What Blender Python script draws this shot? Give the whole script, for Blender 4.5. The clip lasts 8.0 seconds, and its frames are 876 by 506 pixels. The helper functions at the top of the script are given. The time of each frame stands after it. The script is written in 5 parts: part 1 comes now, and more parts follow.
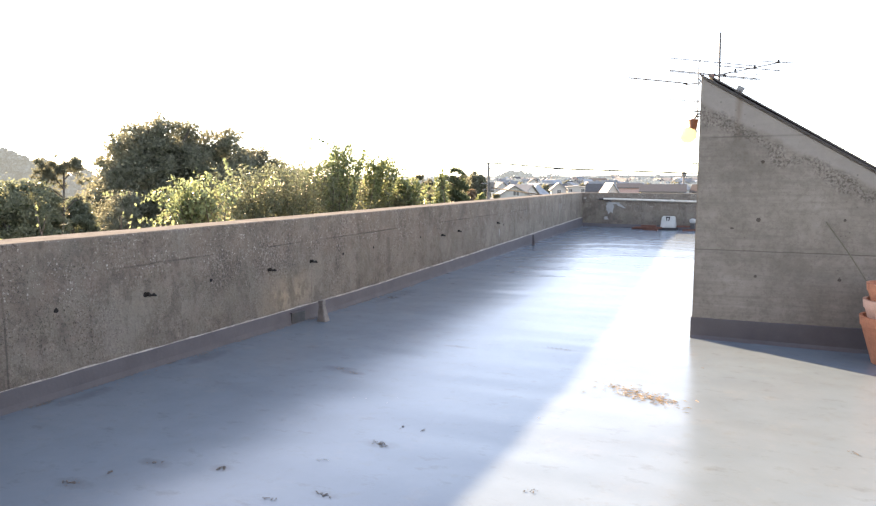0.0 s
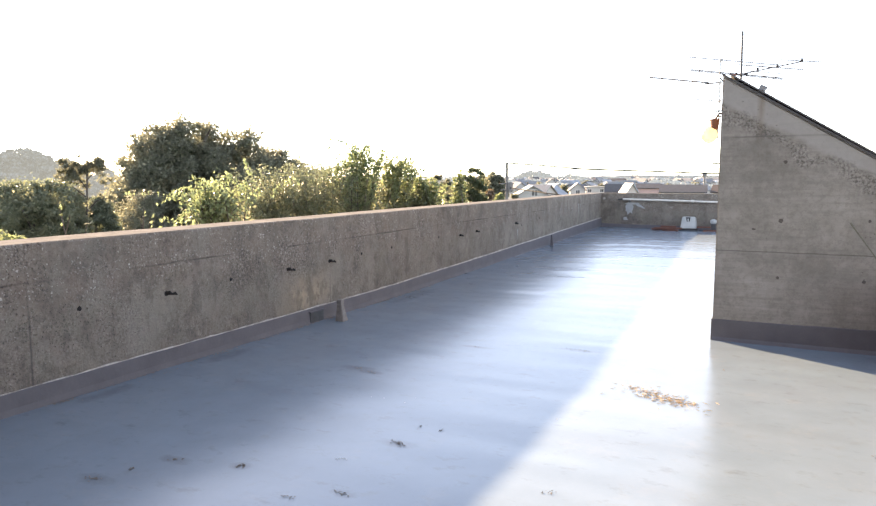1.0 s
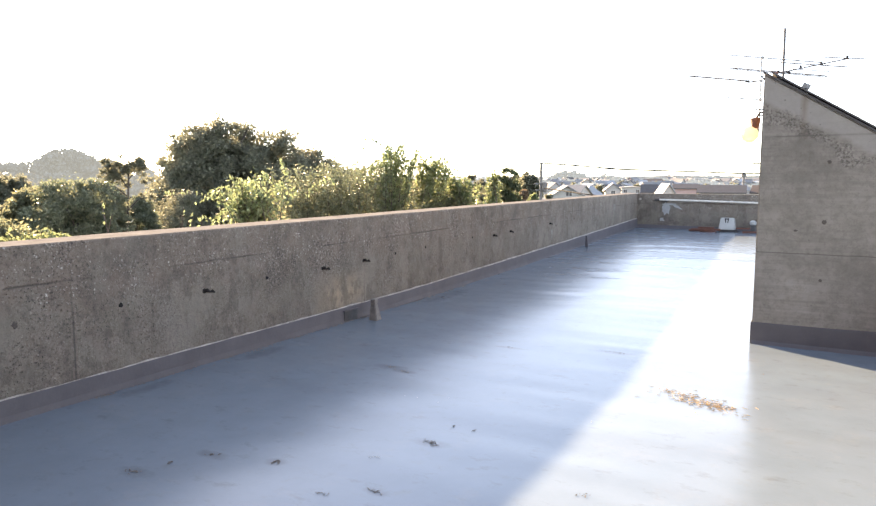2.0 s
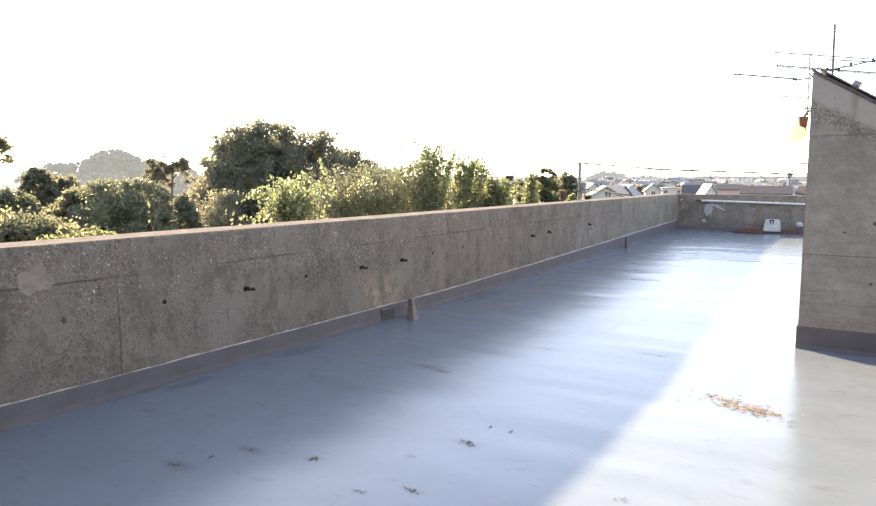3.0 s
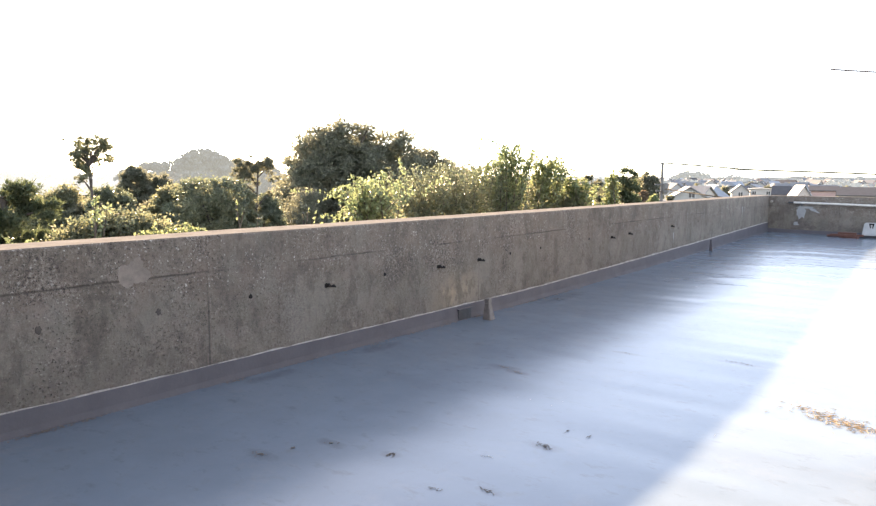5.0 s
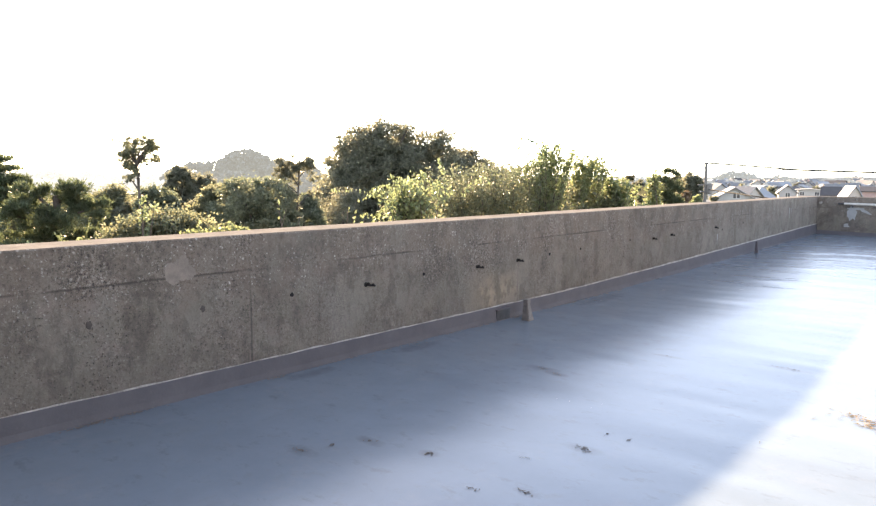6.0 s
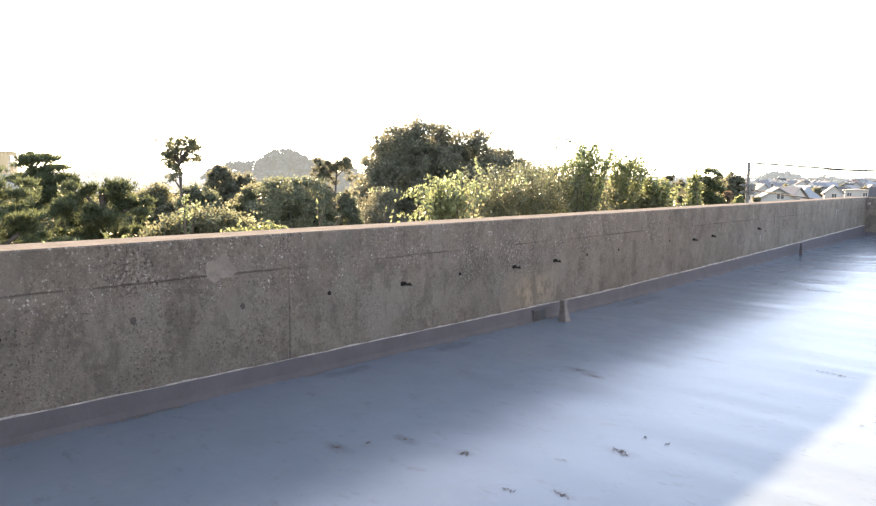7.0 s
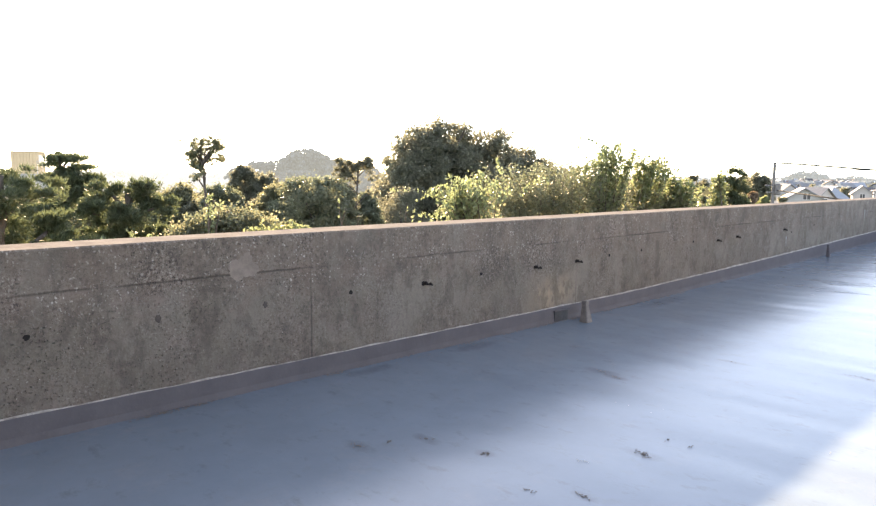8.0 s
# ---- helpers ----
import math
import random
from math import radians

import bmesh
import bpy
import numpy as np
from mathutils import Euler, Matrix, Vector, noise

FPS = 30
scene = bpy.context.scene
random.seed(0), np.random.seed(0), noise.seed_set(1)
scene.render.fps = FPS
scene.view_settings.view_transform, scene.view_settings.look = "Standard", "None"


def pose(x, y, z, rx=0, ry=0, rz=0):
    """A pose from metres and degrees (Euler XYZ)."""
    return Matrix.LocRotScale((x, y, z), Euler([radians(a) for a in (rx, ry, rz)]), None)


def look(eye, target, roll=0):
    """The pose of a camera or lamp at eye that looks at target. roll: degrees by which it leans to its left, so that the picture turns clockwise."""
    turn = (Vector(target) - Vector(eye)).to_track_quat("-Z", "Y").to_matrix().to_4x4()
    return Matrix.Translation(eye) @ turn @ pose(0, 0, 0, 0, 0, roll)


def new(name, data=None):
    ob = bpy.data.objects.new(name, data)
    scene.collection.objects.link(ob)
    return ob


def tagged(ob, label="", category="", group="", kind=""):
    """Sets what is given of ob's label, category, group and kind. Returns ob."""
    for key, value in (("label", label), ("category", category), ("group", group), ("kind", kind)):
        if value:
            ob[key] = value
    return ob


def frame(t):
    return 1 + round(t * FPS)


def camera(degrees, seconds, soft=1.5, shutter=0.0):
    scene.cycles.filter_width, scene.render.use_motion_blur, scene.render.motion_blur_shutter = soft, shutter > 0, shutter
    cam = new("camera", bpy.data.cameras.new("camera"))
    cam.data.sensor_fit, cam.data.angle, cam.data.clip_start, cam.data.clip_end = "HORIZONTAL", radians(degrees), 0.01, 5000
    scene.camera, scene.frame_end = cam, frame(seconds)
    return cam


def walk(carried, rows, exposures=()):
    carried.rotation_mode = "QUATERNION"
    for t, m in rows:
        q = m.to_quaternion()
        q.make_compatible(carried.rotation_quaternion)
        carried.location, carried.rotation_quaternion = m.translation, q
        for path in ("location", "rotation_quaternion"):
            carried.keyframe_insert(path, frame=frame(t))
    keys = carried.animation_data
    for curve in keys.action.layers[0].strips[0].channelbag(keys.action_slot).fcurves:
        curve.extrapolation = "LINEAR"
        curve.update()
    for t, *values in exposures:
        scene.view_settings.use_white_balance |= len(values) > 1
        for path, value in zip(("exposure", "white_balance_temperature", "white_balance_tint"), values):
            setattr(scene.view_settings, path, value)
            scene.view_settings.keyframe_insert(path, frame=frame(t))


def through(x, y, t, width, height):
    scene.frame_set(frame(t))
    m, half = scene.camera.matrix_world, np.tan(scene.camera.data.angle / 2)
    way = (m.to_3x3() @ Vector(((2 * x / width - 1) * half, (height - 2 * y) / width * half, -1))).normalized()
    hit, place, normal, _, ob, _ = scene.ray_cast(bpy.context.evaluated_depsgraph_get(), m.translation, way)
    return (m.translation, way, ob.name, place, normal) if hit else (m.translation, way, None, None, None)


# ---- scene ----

# ------------------------------------------------------------------ camera
cam = camera(64.7, 8.0, soft=1.3)
ROWS = [
    (0.0, 0.000, 0.000, 1.700, 24.78, -6.26, -0.08),
    (0.5, 0.000, -0.001, 1.701, 25.22, -6.27, -0.08),
    (1.0, -0.003, -0.002, 1.700, 26.27, -6.25, -0.04),
    (2.5, -0.013, -0.004, 1.697, 30.54, -6.24, 0.05),
    (3.0, -0.018, -0.004, 1.695, 32.10, -6.23, 0.09),
    (3.5, -0.026, -0.004, 1.694, 33.71, -6.24, 0.14),
    (4.0, -0.031, -0.006, 1.697, 35.22, -6.26, 0.20),
    (4.5, -0.033, -0.012, 1.699, 36.79, -6.28, 0.26),
    (6.0, -0.035, -0.029, 1.701, 41.58, -6.32, 0.37),
    (6.5, -0.036, -0.033, 1.702, 43.11, -6.34, 0.41),
    (7.0, -0.038, -0.037, 1.702, 44.55, -6.37, 0.45),
    (7.5, -0.040, -0.039, 1.701, 45.80, -6.38, 0.48),
    (8.0, -0.041, -0.040, 1.701, 46.28, -6.39, 0.49),
]
walk(cam, [(t, pose(x, y, z, 0, 0, yaw) @ pose(0, 0, 0, 90 + pitch, 0, 0) @ pose(0, 0, 0, 0, 0, roll))
           for t, x, y, z, yaw, pitch, roll in ROWS],
     exposures=((0.0, 2.56, 7750, 14), (8.0, 2.56, 7750, 14)))

# ------------------------------------------------------------------ light
SUN_EL, SUN_BEARING = 16.8, 60.0      # degrees above the horizon; degrees left of +y
world = bpy.data.worlds.new("sky")
scene.world = world
world.use_nodes = True
wn = world.node_tree
wn.nodes.clear()
sky = wn.nodes.new("ShaderNodeTexSky")
sky.sky_type = "NISHITA"
sky.sun_disc = False
sky.sun_elevation = radians(SUN_EL)
sky.sun_rotation = radians(-SUN_BEARING)
sky.air_density, sky.dust_density, sky.ozone_density = 0.6, 0.12, 1.0
bg = wn.nodes.new("ShaderNodeBackground")
bg.inputs["Strength"].default_value = 0.142
wout = wn.nodes.new("ShaderNodeOutputWorld")
haze = wn.nodes.new("ShaderNodeHueSaturation")      # moist, milky air: paler than a clear sky
haze.inputs["Saturation"].default_value = 0.72
wn.links.new(sky.outputs[0], haze.inputs["Color"])
wn.links.new(haze.outputs[0], bg.inputs[0])
wn.links.new(bg.outputs[0], wout.inputs[0])

sun_data = bpy.data.lights.new("sun", "SUN")
sun_data.energy, sun_data.angle, sun_data.color = 5.0, radians(0.7), (1.0, 0.77, 0.515)
sun = new("sun", sun_data)
sun_way = Vector((-math.sin(radians(SUN_BEARING)) * math.cos(radians(SUN_EL)),
                  math.cos(radians(SUN_BEARING)) * math.cos(radians(SUN_EL)), math.sin(radians(SUN_EL))))
sun.matrix_world = look(sun_way * 60, (0, 0, 0))


# ------------------------------------------------------------------ materials
class Nodes:
    """A short way to write node trees."""

    def __init__(self, name):
        self.mat = bpy.data.materials.new(name)
        self.mat.use_nodes = True
        self.t = self.mat.node_tree
        self.t.nodes.clear()
        self.out = self.t.nodes.new("ShaderNodeOutputMaterial")
        self.coord = self.t.nodes.new("ShaderNodeTexCoord").outputs["Object"]

    def put(self, socket, value):
        if hasattr(value, "is_output"):
            self.t.links.new(value, socket)
        elif isinstance(value, tuple) and len(value) == 3 and socket.type == "RGBA":
            socket.default_value = (*value, 1)
        else:
            socket.default_value = value

    def math(self, op, a, b=0.0, clamp=False):
        n = self.t.nodes.new("ShaderNodeMath")
        n.operation, n.use_clamp = op, clamp
        self.put(n.inputs[0], a)
        self.put(n.inputs[1], b)
        return n.outputs[0]

    def axes(self):
        n = self.t.nodes.new("ShaderNodeSeparateXYZ")
        self.put(n.inputs[0], self.coord)
        return n.outputs

    def stretched(self, sx, sy, sz):
        n = self.t.nodes.new("ShaderNodeMapping")
        self.put(n.inputs[0], self.coord)
        n.inputs["Scale"].default_value = (sx, sy, sz)
        return n.outputs[0]

    def noise(self, scale, detail=4.0, rough=0.6, vector=None):
        n = self.t.nodes.new("ShaderNodeTexNoise")
        self.put(n.inputs["Vector"], vector or self.coord)
        n.inputs["Scale"].default_value, n.inputs["Detail"].default_value = scale, detail
        n.inputs["Roughness"].default_value = rough
        return n.outputs[0]

    def cells(self, scale, vector=None, rand=1.0):
        n = self.t.nodes.new("ShaderNodeTexVoronoi")
        self.put(n.inputs["Vector"], vector or self.coord)
        n.inputs["Scale"].default_value, n.inputs["Randomness"].default_value = scale, rand
        return n.outputs

    def warped(self, amount, scale):
        """Coordinates bent by noise, so that cells lose their roundness."""
        n = self.t.nodes.new("ShaderNodeTexNoise")
        self.put(n.inputs["Vector"], self.coord)
        n.inputs["Scale"].default_value, n.inputs["Detail"].default_value = scale, 3.0
        s = self.t.nodes.new("ShaderNodeVectorMath")
        s.operation = "MULTIPLY_ADD"
        self.put(s.inputs[0], n.outputs[1])
        s.inputs[1].default_value = (amount, amount, amount)
        self.put(s.inputs[2], self.coord)
        return s.outputs[0]

    def ramp(self, value, *stops):
        n = self.t.nodes.new("ShaderNodeValToRGB")
        self.put(n.inputs[0], value)
        while len(n.color_ramp.elements) < len(stops):
            n.color_ramp.elements.new(0.5)
        for e, (p, c) in zip(n.color_ramp.elements, stops):
            e.position, e.color = p, ((*c, 1) if isinstance(c, tuple) else (c, c, c, 1))
        return n.outputs[0]

    def mix(self, f, a, b, kind="MIX"):
        n = self.t.nodes.new("ShaderNodeMix")
        n.data_type, n.blend_type = "RGBA", kind
        self.put(n.inputs[0], f)
        self.put(n.inputs[6], a)
        self.put(n.inputs[7], b)
        return n.outputs[2]

    def line(self, value, at, half):
        """1 on the line value = at, 0 at half and further."""
        d = self.math("ABSOLUTE", self.math("SUBTRACT", value, at))
        return self.math("SUBTRACT", 1.0, self.math("DIVIDE", d, half), True)

    def bump(self, height, strength, distance=0.01, normal=None):
        n = self.t.nodes.new("ShaderNodeBump")
        n.inputs["Strength"].default_value, n.inputs["Distance"].default_value = strength, distance
        self.put(n.inputs["Height"], height)
        if normal:
            self.put(n.inputs["Normal"], normal)
        return n.outputs[0]

    def done(self, color, rough=0.8, metal=0.0, normal=None, **more):
        b = self.t.nodes.new("ShaderNodeBsdfPrincipled")
        self.put(b.inputs["Base Color"], color)
        self.put(b.inputs["Roughness"], rough)
        self.put(b.inputs["Metallic"], metal)
        if normal:
            self.put(b.inputs["Normal"], normal)
        for key, value in more.items():
            self.put(b.inputs[key.replace("_", " ")], value)
        self.t.links.new(b.outputs[0], self.out.inputs[0])
        return self.mat


def simple(name, color, rough=0.6, metal=0.0, vary=0.25, scale=14.0, bump=0.15):
    """A plain surface with mottling at two scales and slight relief."""
    n = Nodes(name)
    a, b = n.noise(scale), n.noise(scale * 9, 3)
    both = n.math("ADD", n.math("MULTIPLY", a, 0.6), n.math("MULTIPLY", b, 0.4))
    dark, light = tuple(c * (1 - vary) for c in color), tuple(min(1, c * (1 + vary)) for c in color)
    return n.done(n.ramp(both, (0.3, dark), (0.7, light)), rough, metal, n.bump(both, bump, 0.004))


def concrete_parapet():
    """Old board-marked concrete with exposed aggregate, vertical runs and a cold joint."""
    n = Nodes("parapet_concrete")
    x, y, z = n.axes()
    big = n.noise(0.9, 5)
    mid = n.noise(5.0, 5, 0.65)
    fine = n.noise(60, 4, 0.7)
    runs = n.noise(1.0, 4, 0.6, n.stretched(5.5, 5.5, 0.45))
    base = n.ramp(n.math("ADD", n.math("MULTIPLY", mid, 0.55), n.math("MULTIPLY", big, 0.45)),
                  (0.32, (0.150, 0.122, 0.100)), (0.5, (0.236, 0.196, 0.163)), (0.68, (0.318, 0.272, 0.230)))
    base = n.mix(n.ramp(runs, (0.50, 0.0), (0.68, 0.38)), base, (0.105, 0.09, 0.073))
    base = n.mix(n.ramp(n.noise(1.7, 3), (0.58, 0.0), (0.75, 0.35)), base, (0.29, 0.235, 0.165))
    base = n.mix(n.ramp(fine, (0.35, 0.4), (0.65, 0.0)), base, (0.08, 0.07, 0.06))
    # upper lift: coarser, with pale stones
    upper = n.ramp(n.math("ADD", z, n.math("MULTIPLY", n.noise(1.3, 2), 0.3)), (0.86, 0.25), (1.12, 1.0))
    stone = n.cells(40, n.warped(0.045, 30))
    speck = n.math("MULTIPLY", n.math("MULTIPLY", n.ramp(stone[0], (0.20, 1.0), (0.38, 0.0)), n.ramp(stone[1], (0.54, 0.0), (0.60, 1.0))),
                   n.ramp(n.noise(5.0, 3), (0.38, 0.15), (0.60, 1.0)))
    base = n.mix(n.math("MULTIPLY", speck, n.math("MULTIPLY", upper, 0.95)), base, (0.60, 0.565, 0.52))
    blot = n.noise(11.0, 5, 0.75)
    base = n.mix(n.ramp(blot, (0.40, 0.30), (0.54, 0.0)), base, (0.105, 0.088, 0.074))
    base = n.mix(n.ramp(blot, (0.56, 0.0), (0.72, 0.4)), base, (0.275, 0.235, 0.202))
    sand = n.noise(34.0, 4, 0.8)
    base = n.mix(n.ramp(sand, (0.39, 0.62), (0.48, 0.0)), base, (0.068, 0.053, 0.044))
    base = n.mix(n.ramp(sand, (0.58, 0.0), (0.68, 0.4)), base, (0.33, 0.29, 0.255))
    grit = n.cells(95)
    base = n.mix(n.math("MULTIPLY", n.ramp(grit[0], (0.15, 0.75), (0.45, 0.0)), n.ramp(n.noise(3.1, 4), (0.4, 0.1), (0.62, 1.0))), base, (0.085, 0.072, 0.06))
    chip = n.cells(60, n.warped(0.035, 40))
    pale = n.math("MULTIPLY", n.math("MULTIPLY", n.ramp(chip[0], (0.18, 1.0), (0.36, 0.0)), n.ramp(chip[1], (0.66, 0.0), (0.72, 1.0))), n.ramp(n.noise(2.6, 4), (0.42, 0.05), (0.60, 1.0)))
    base = n.mix(n.math("MULTIPLY", pale, 0.7), base, (0.46, 0.43, 0.39))
    void = n.cells(58, n.warped(0.04, 30))
    pits = n.math("MULTIPLY", n.math("MULTIPLY", n.ramp(void[0], (0.15, 1.0), (0.40, 0.0)), n.ramp(void[1], (0.32, 1.0), (0.44, 0.0))), n.ramp(n.noise(2.2, 4), (0.44, 0.0), (0.58, 1.0)))
    base = n.mix(n.math("MULTIPLY", pits, 0.62), base, (0.04, 0.034, 0.029))
    wash = n.noise(1.0, 5, 0.65, n.stretched(2.2, 2.2, 1.1))
    base = n.mix(n.ramp(wash, (0.52, 0.0), (0.66, 0.35)), base, (0.235, 0.215, 0.185))
    scar = n.noise(1.5, 6, 0.62, n.warped(0.12, 3.0))
    lower = n.ramp(z, (0.55, 1.0), (0.98, 0.15))
    base = n.mix(n.math("MULTIPLY", n.ramp(scar, (0.53, 0.0), (0.60, 0.50)), lower), base, (0.272, 0.244, 0.210))
    base = n.mix(n.ramp(scar, (0.36, 0.36), (0.44, 0.0)), base, (0.105, 0.094, 0.082))
    drips = n.noise(1.0, 5, 0.7, n.stretched(9.0, 9.0, 0.9))
    base = n.mix(n.math("MULTIPLY", n.ramp(drips, (0.57, 0.0), (0.70, 0.42)), lower), base, (0.075, 0.062, 0.05))
    olive = n.math("MULTIPLY", n.ramp(n.math("ADD", z, n.math("MULTIPLY", n.noise(1.9, 4), 0.35)), (0.85, 1.0), (1.15, 0.0)), n.ramp(n.noise(2.9, 5, 0.65), (0.42, 0.05), (0.56, 0.34)))
    base = n.mix(olive, base, (0.205, 0.190, 0.152))
    rosy = n.math("MULTIPLY", n.ramp(n.math("ADD", z, n.math("MULTIPLY", scar, 0.5)), (0.95, 0.25), (1.25, 1.0)), n.ramp(n.noise(3.7, 5, 0.65), (0.45, 0.0), (0.60, 0.38)))
    base = n.mix(rosy, base, (0.185, 0.138, 0.112))
    tan = n.math("MULTIPLY", n.math("MULTIPLY", n.line(n.math("ADD", y, n.math("MULTIPLY", scar, 0.3)), 6.55, 0.62), n.line(z, 0.36, 0.32)), n.ramp(n.noise(4.0, 4), (0.35, 0.4), (0.6, 1.3)))
    base = n.mix(n.math("MULTIPLY", tan, 0.9, True), base, (0.37, 0.29, 0.205))
    mould = n.noise(4.6, 6, 0.72, n.stretched(1.0, 1.0, 0.6))
    base = n.mix(n.ramp(mould, (0.52, 0.0), (0.60, 0.48)), base, (0.088, 0.074, 0.060))
    base = n.mix(n.ramp(n.noise(6.3, 5, 0.7), (0.55, 0.0), (0.66, 0.40)), base, (0.255, 0.205, 0.178))
    base = n.mix(1.0, base, (0.93, 0.965, 0.98), "MULTIPLY")
    # ragged patches where the stones lie bare
    rag = n.math("MULTIPLY", n.ramp(n.noise(1.9, 5, 0.6), (0.53, 0.0), (0.62, 1.0)), n.ramp(z, (0.40, 0.3), (0.80, 1.0)))
    fleck = n.noise(40, 3, 0.8)
    base = n.mix(n.math("MULTIPLY", rag, n.ramp(fleck, (0.37, 0.85), (0.47, 0.0))), base, (0.048, 0.042, 0.037))
    base = n.mix(n.math("MULTIPLY", rag, n.ramp(fleck, (0.55, 0.0), (0.64, 0.62))), base, (0.36, 0.335, 0.305))
    wob = n.math("MULTIPLY", n.math("SUBTRACT", n.noise(2.0, 4), 0.5), 0.03)
    joint = n.math("MULTIPLY", n.line(n.math("ADD", z, wob), 0.94, 0.013), n.ramp(n.noise(1.6, 3), (0.42, 0.06), (0.58, 0.85)))
    vert = n.line(n.math("ADD", n.math("MODULO", n.math("ADD", y, 10.054), 3.76), wob), 0.0 + 3.76 / 2, 0.014)
    base = n.mix(n.math("MULTIPLY", n.math("ADD", joint, n.math("MULTIPLY", n.math("MULTIPLY", vert, n.ramp(n.noise(0.5, 2), (0.45, 0.15), (0.55, 1.0))), n.ramp(z, (0.60, 0.9), (0.85, 0.2)))), 0.8, True), base, (0.05, 0.043, 0.037))
    h = n.math("ADD", n.math("MULTIPLY", fine, 0.35), n.math("MULTIPLY", mid, 0.5))
    h = n.math("SUBTRACT", n.math("ADD", h, n.math("MULTIPLY", speck, 0.25)), n.math("ADD", n.math("MULTIPLY", pits, 1.2), n.math("MULTIPLY", joint, 0.6)))
    h = n.math("ADD", h, n.math("MULTIPLY", n.math("MULTIPLY", rag, fleck), 0.8))
    return n.done(base, 0.9, 0.0, n.bump(h, 0.9, 0.016))


def concrete_hood():
    """Smoother grey cast concrete with a honeycombed band below the slope."""
    n = Nodes("hood_concrete")
    x, y, z = n.axes()
    big, mid, fine = n.noise(1.3, 5), n.noise(6.0, 5, 0.65), n.noise(75, 4, 0.7)
    grain = n.noise(1.0, 4, 0.6, n.stretched(2.0, 2.0, 28.0))
    base = n.ramp(n.math("ADD", n.math("MULTIPLY", mid, 0.45), n.math("MULTIPLY", big, 0.55)),
                  (0.34, (0.160, 0.148, 0.130)), (0.5, (0.238, 0.221, 0.198)), (0.66, (0.308, 0.288, 0.262)))
    base = n.mix(n.ramp(grain, (0.45, 0.0), (0.68, 0.45)), base, (0.165, 0.155, 0.138))
    below = n.math("ADD", z, n.math("MULTIPLY", x, 0.55))
    band = n.math("MULTIPLY", n.line(n.math("ADD", below, n.math("MULTIPLY", n.math("SUBTRACT", n.noise(3.4, 5), 0.5), 0.6)), 2.06, 0.115), 1.0)
    rock = n.noise(48, 3, 0.65)
    rough = n.math("MULTIPLY", n.ramp(rock, (0.40, 1.0), (0.52, 0.0)), n.ramp(band, (0.2, 0.0), (0.7, 1.0)))
    base = n.mix(n.math("MULTIPLY", rough, 0.62), base, (0.06, 0.053, 0.046))
    base = n.mix(n.math("MULTIPLY", n.ramp(rock, (0.58, 0.0), (0.68, 0.45)), n.ramp(band, (0.2, 0.0), (0.7, 1.0))), base, (0.37, 0.34, 0.31))
    sandy = n.noise(26, 5, 0.75)
    base = n.mix(n.ramp(sandy, (0.40, 0.3), (0.52, 0.0)), base, (0.12, 0.105, 0.09))
    lift = n.math("SUBTRACT", n.math("ADD", below, n.math("MULTIPLY", n.noise(3.0, 3), 0.12)), 2.16)
    base = n.mix(n.ramp(lift, (0.0, 0.0), (0.06, 0.55)), base, (0.345, 0.335, 0.318))
    wob = n.math("MULTIPLY", n.math("SUBTRACT", n.noise(3.0, 4), 0.5), 0.02)
    joint = n.line(n.math("ADD", z, wob), 0.948, 0.008)
    joint2 = n.math("MULTIPLY", n.line(n.math("ADD", z, wob), 2.10, 0.012), n.ramp(n.noise(2.0, 2), (0.4, 0.2), (0.6, 0.9)))
    base = n.mix(n.math("MULTIPLY", n.math("ADD", joint, joint2), 0.85, True), base, (0.09, 0.085, 0.075))
    rust = n.math("MULTIPLY", n.line(n.math("ADD", x, n.math("MULTIPLY", n.noise(8, 2), 0.03)), -0.195, 0.045),
                  n.math("MULTIPLY", n.ramp(n.math("SUBTRACT", z, 1.9), (0.1, 0.0), (0.5, 1.0)), 0.5))
    base = n.mix(rust, base, (0.15, 0.105, 0.07))
    pits = n.math("MULTIPLY", n.ramp(n.cells(13)[0], (0.06, 1.0), (0.12, 0.0)), n.ramp(n.noise(2.0, 3), (0.48, 0.0), (0.60, 1.0)))
    base = n.mix(n.math("MULTIPLY", pits, 0.7), base, (0.09, 0.085, 0.075))
    h = n.math("SUBTRACT", n.math("ADD", n.math("MULTIPLY", fine, 0.25), n.math("MULTIPLY", mid, 0.4)),
               n.math("ADD", n.math("MULTIPLY", rough, 1.0), n.math("ADD", pits, n.math("MULTIPLY", joint, 0.5))))
    return n.done(base, 0.88, 0.0, n.bump(h, 0.5, 0.010))


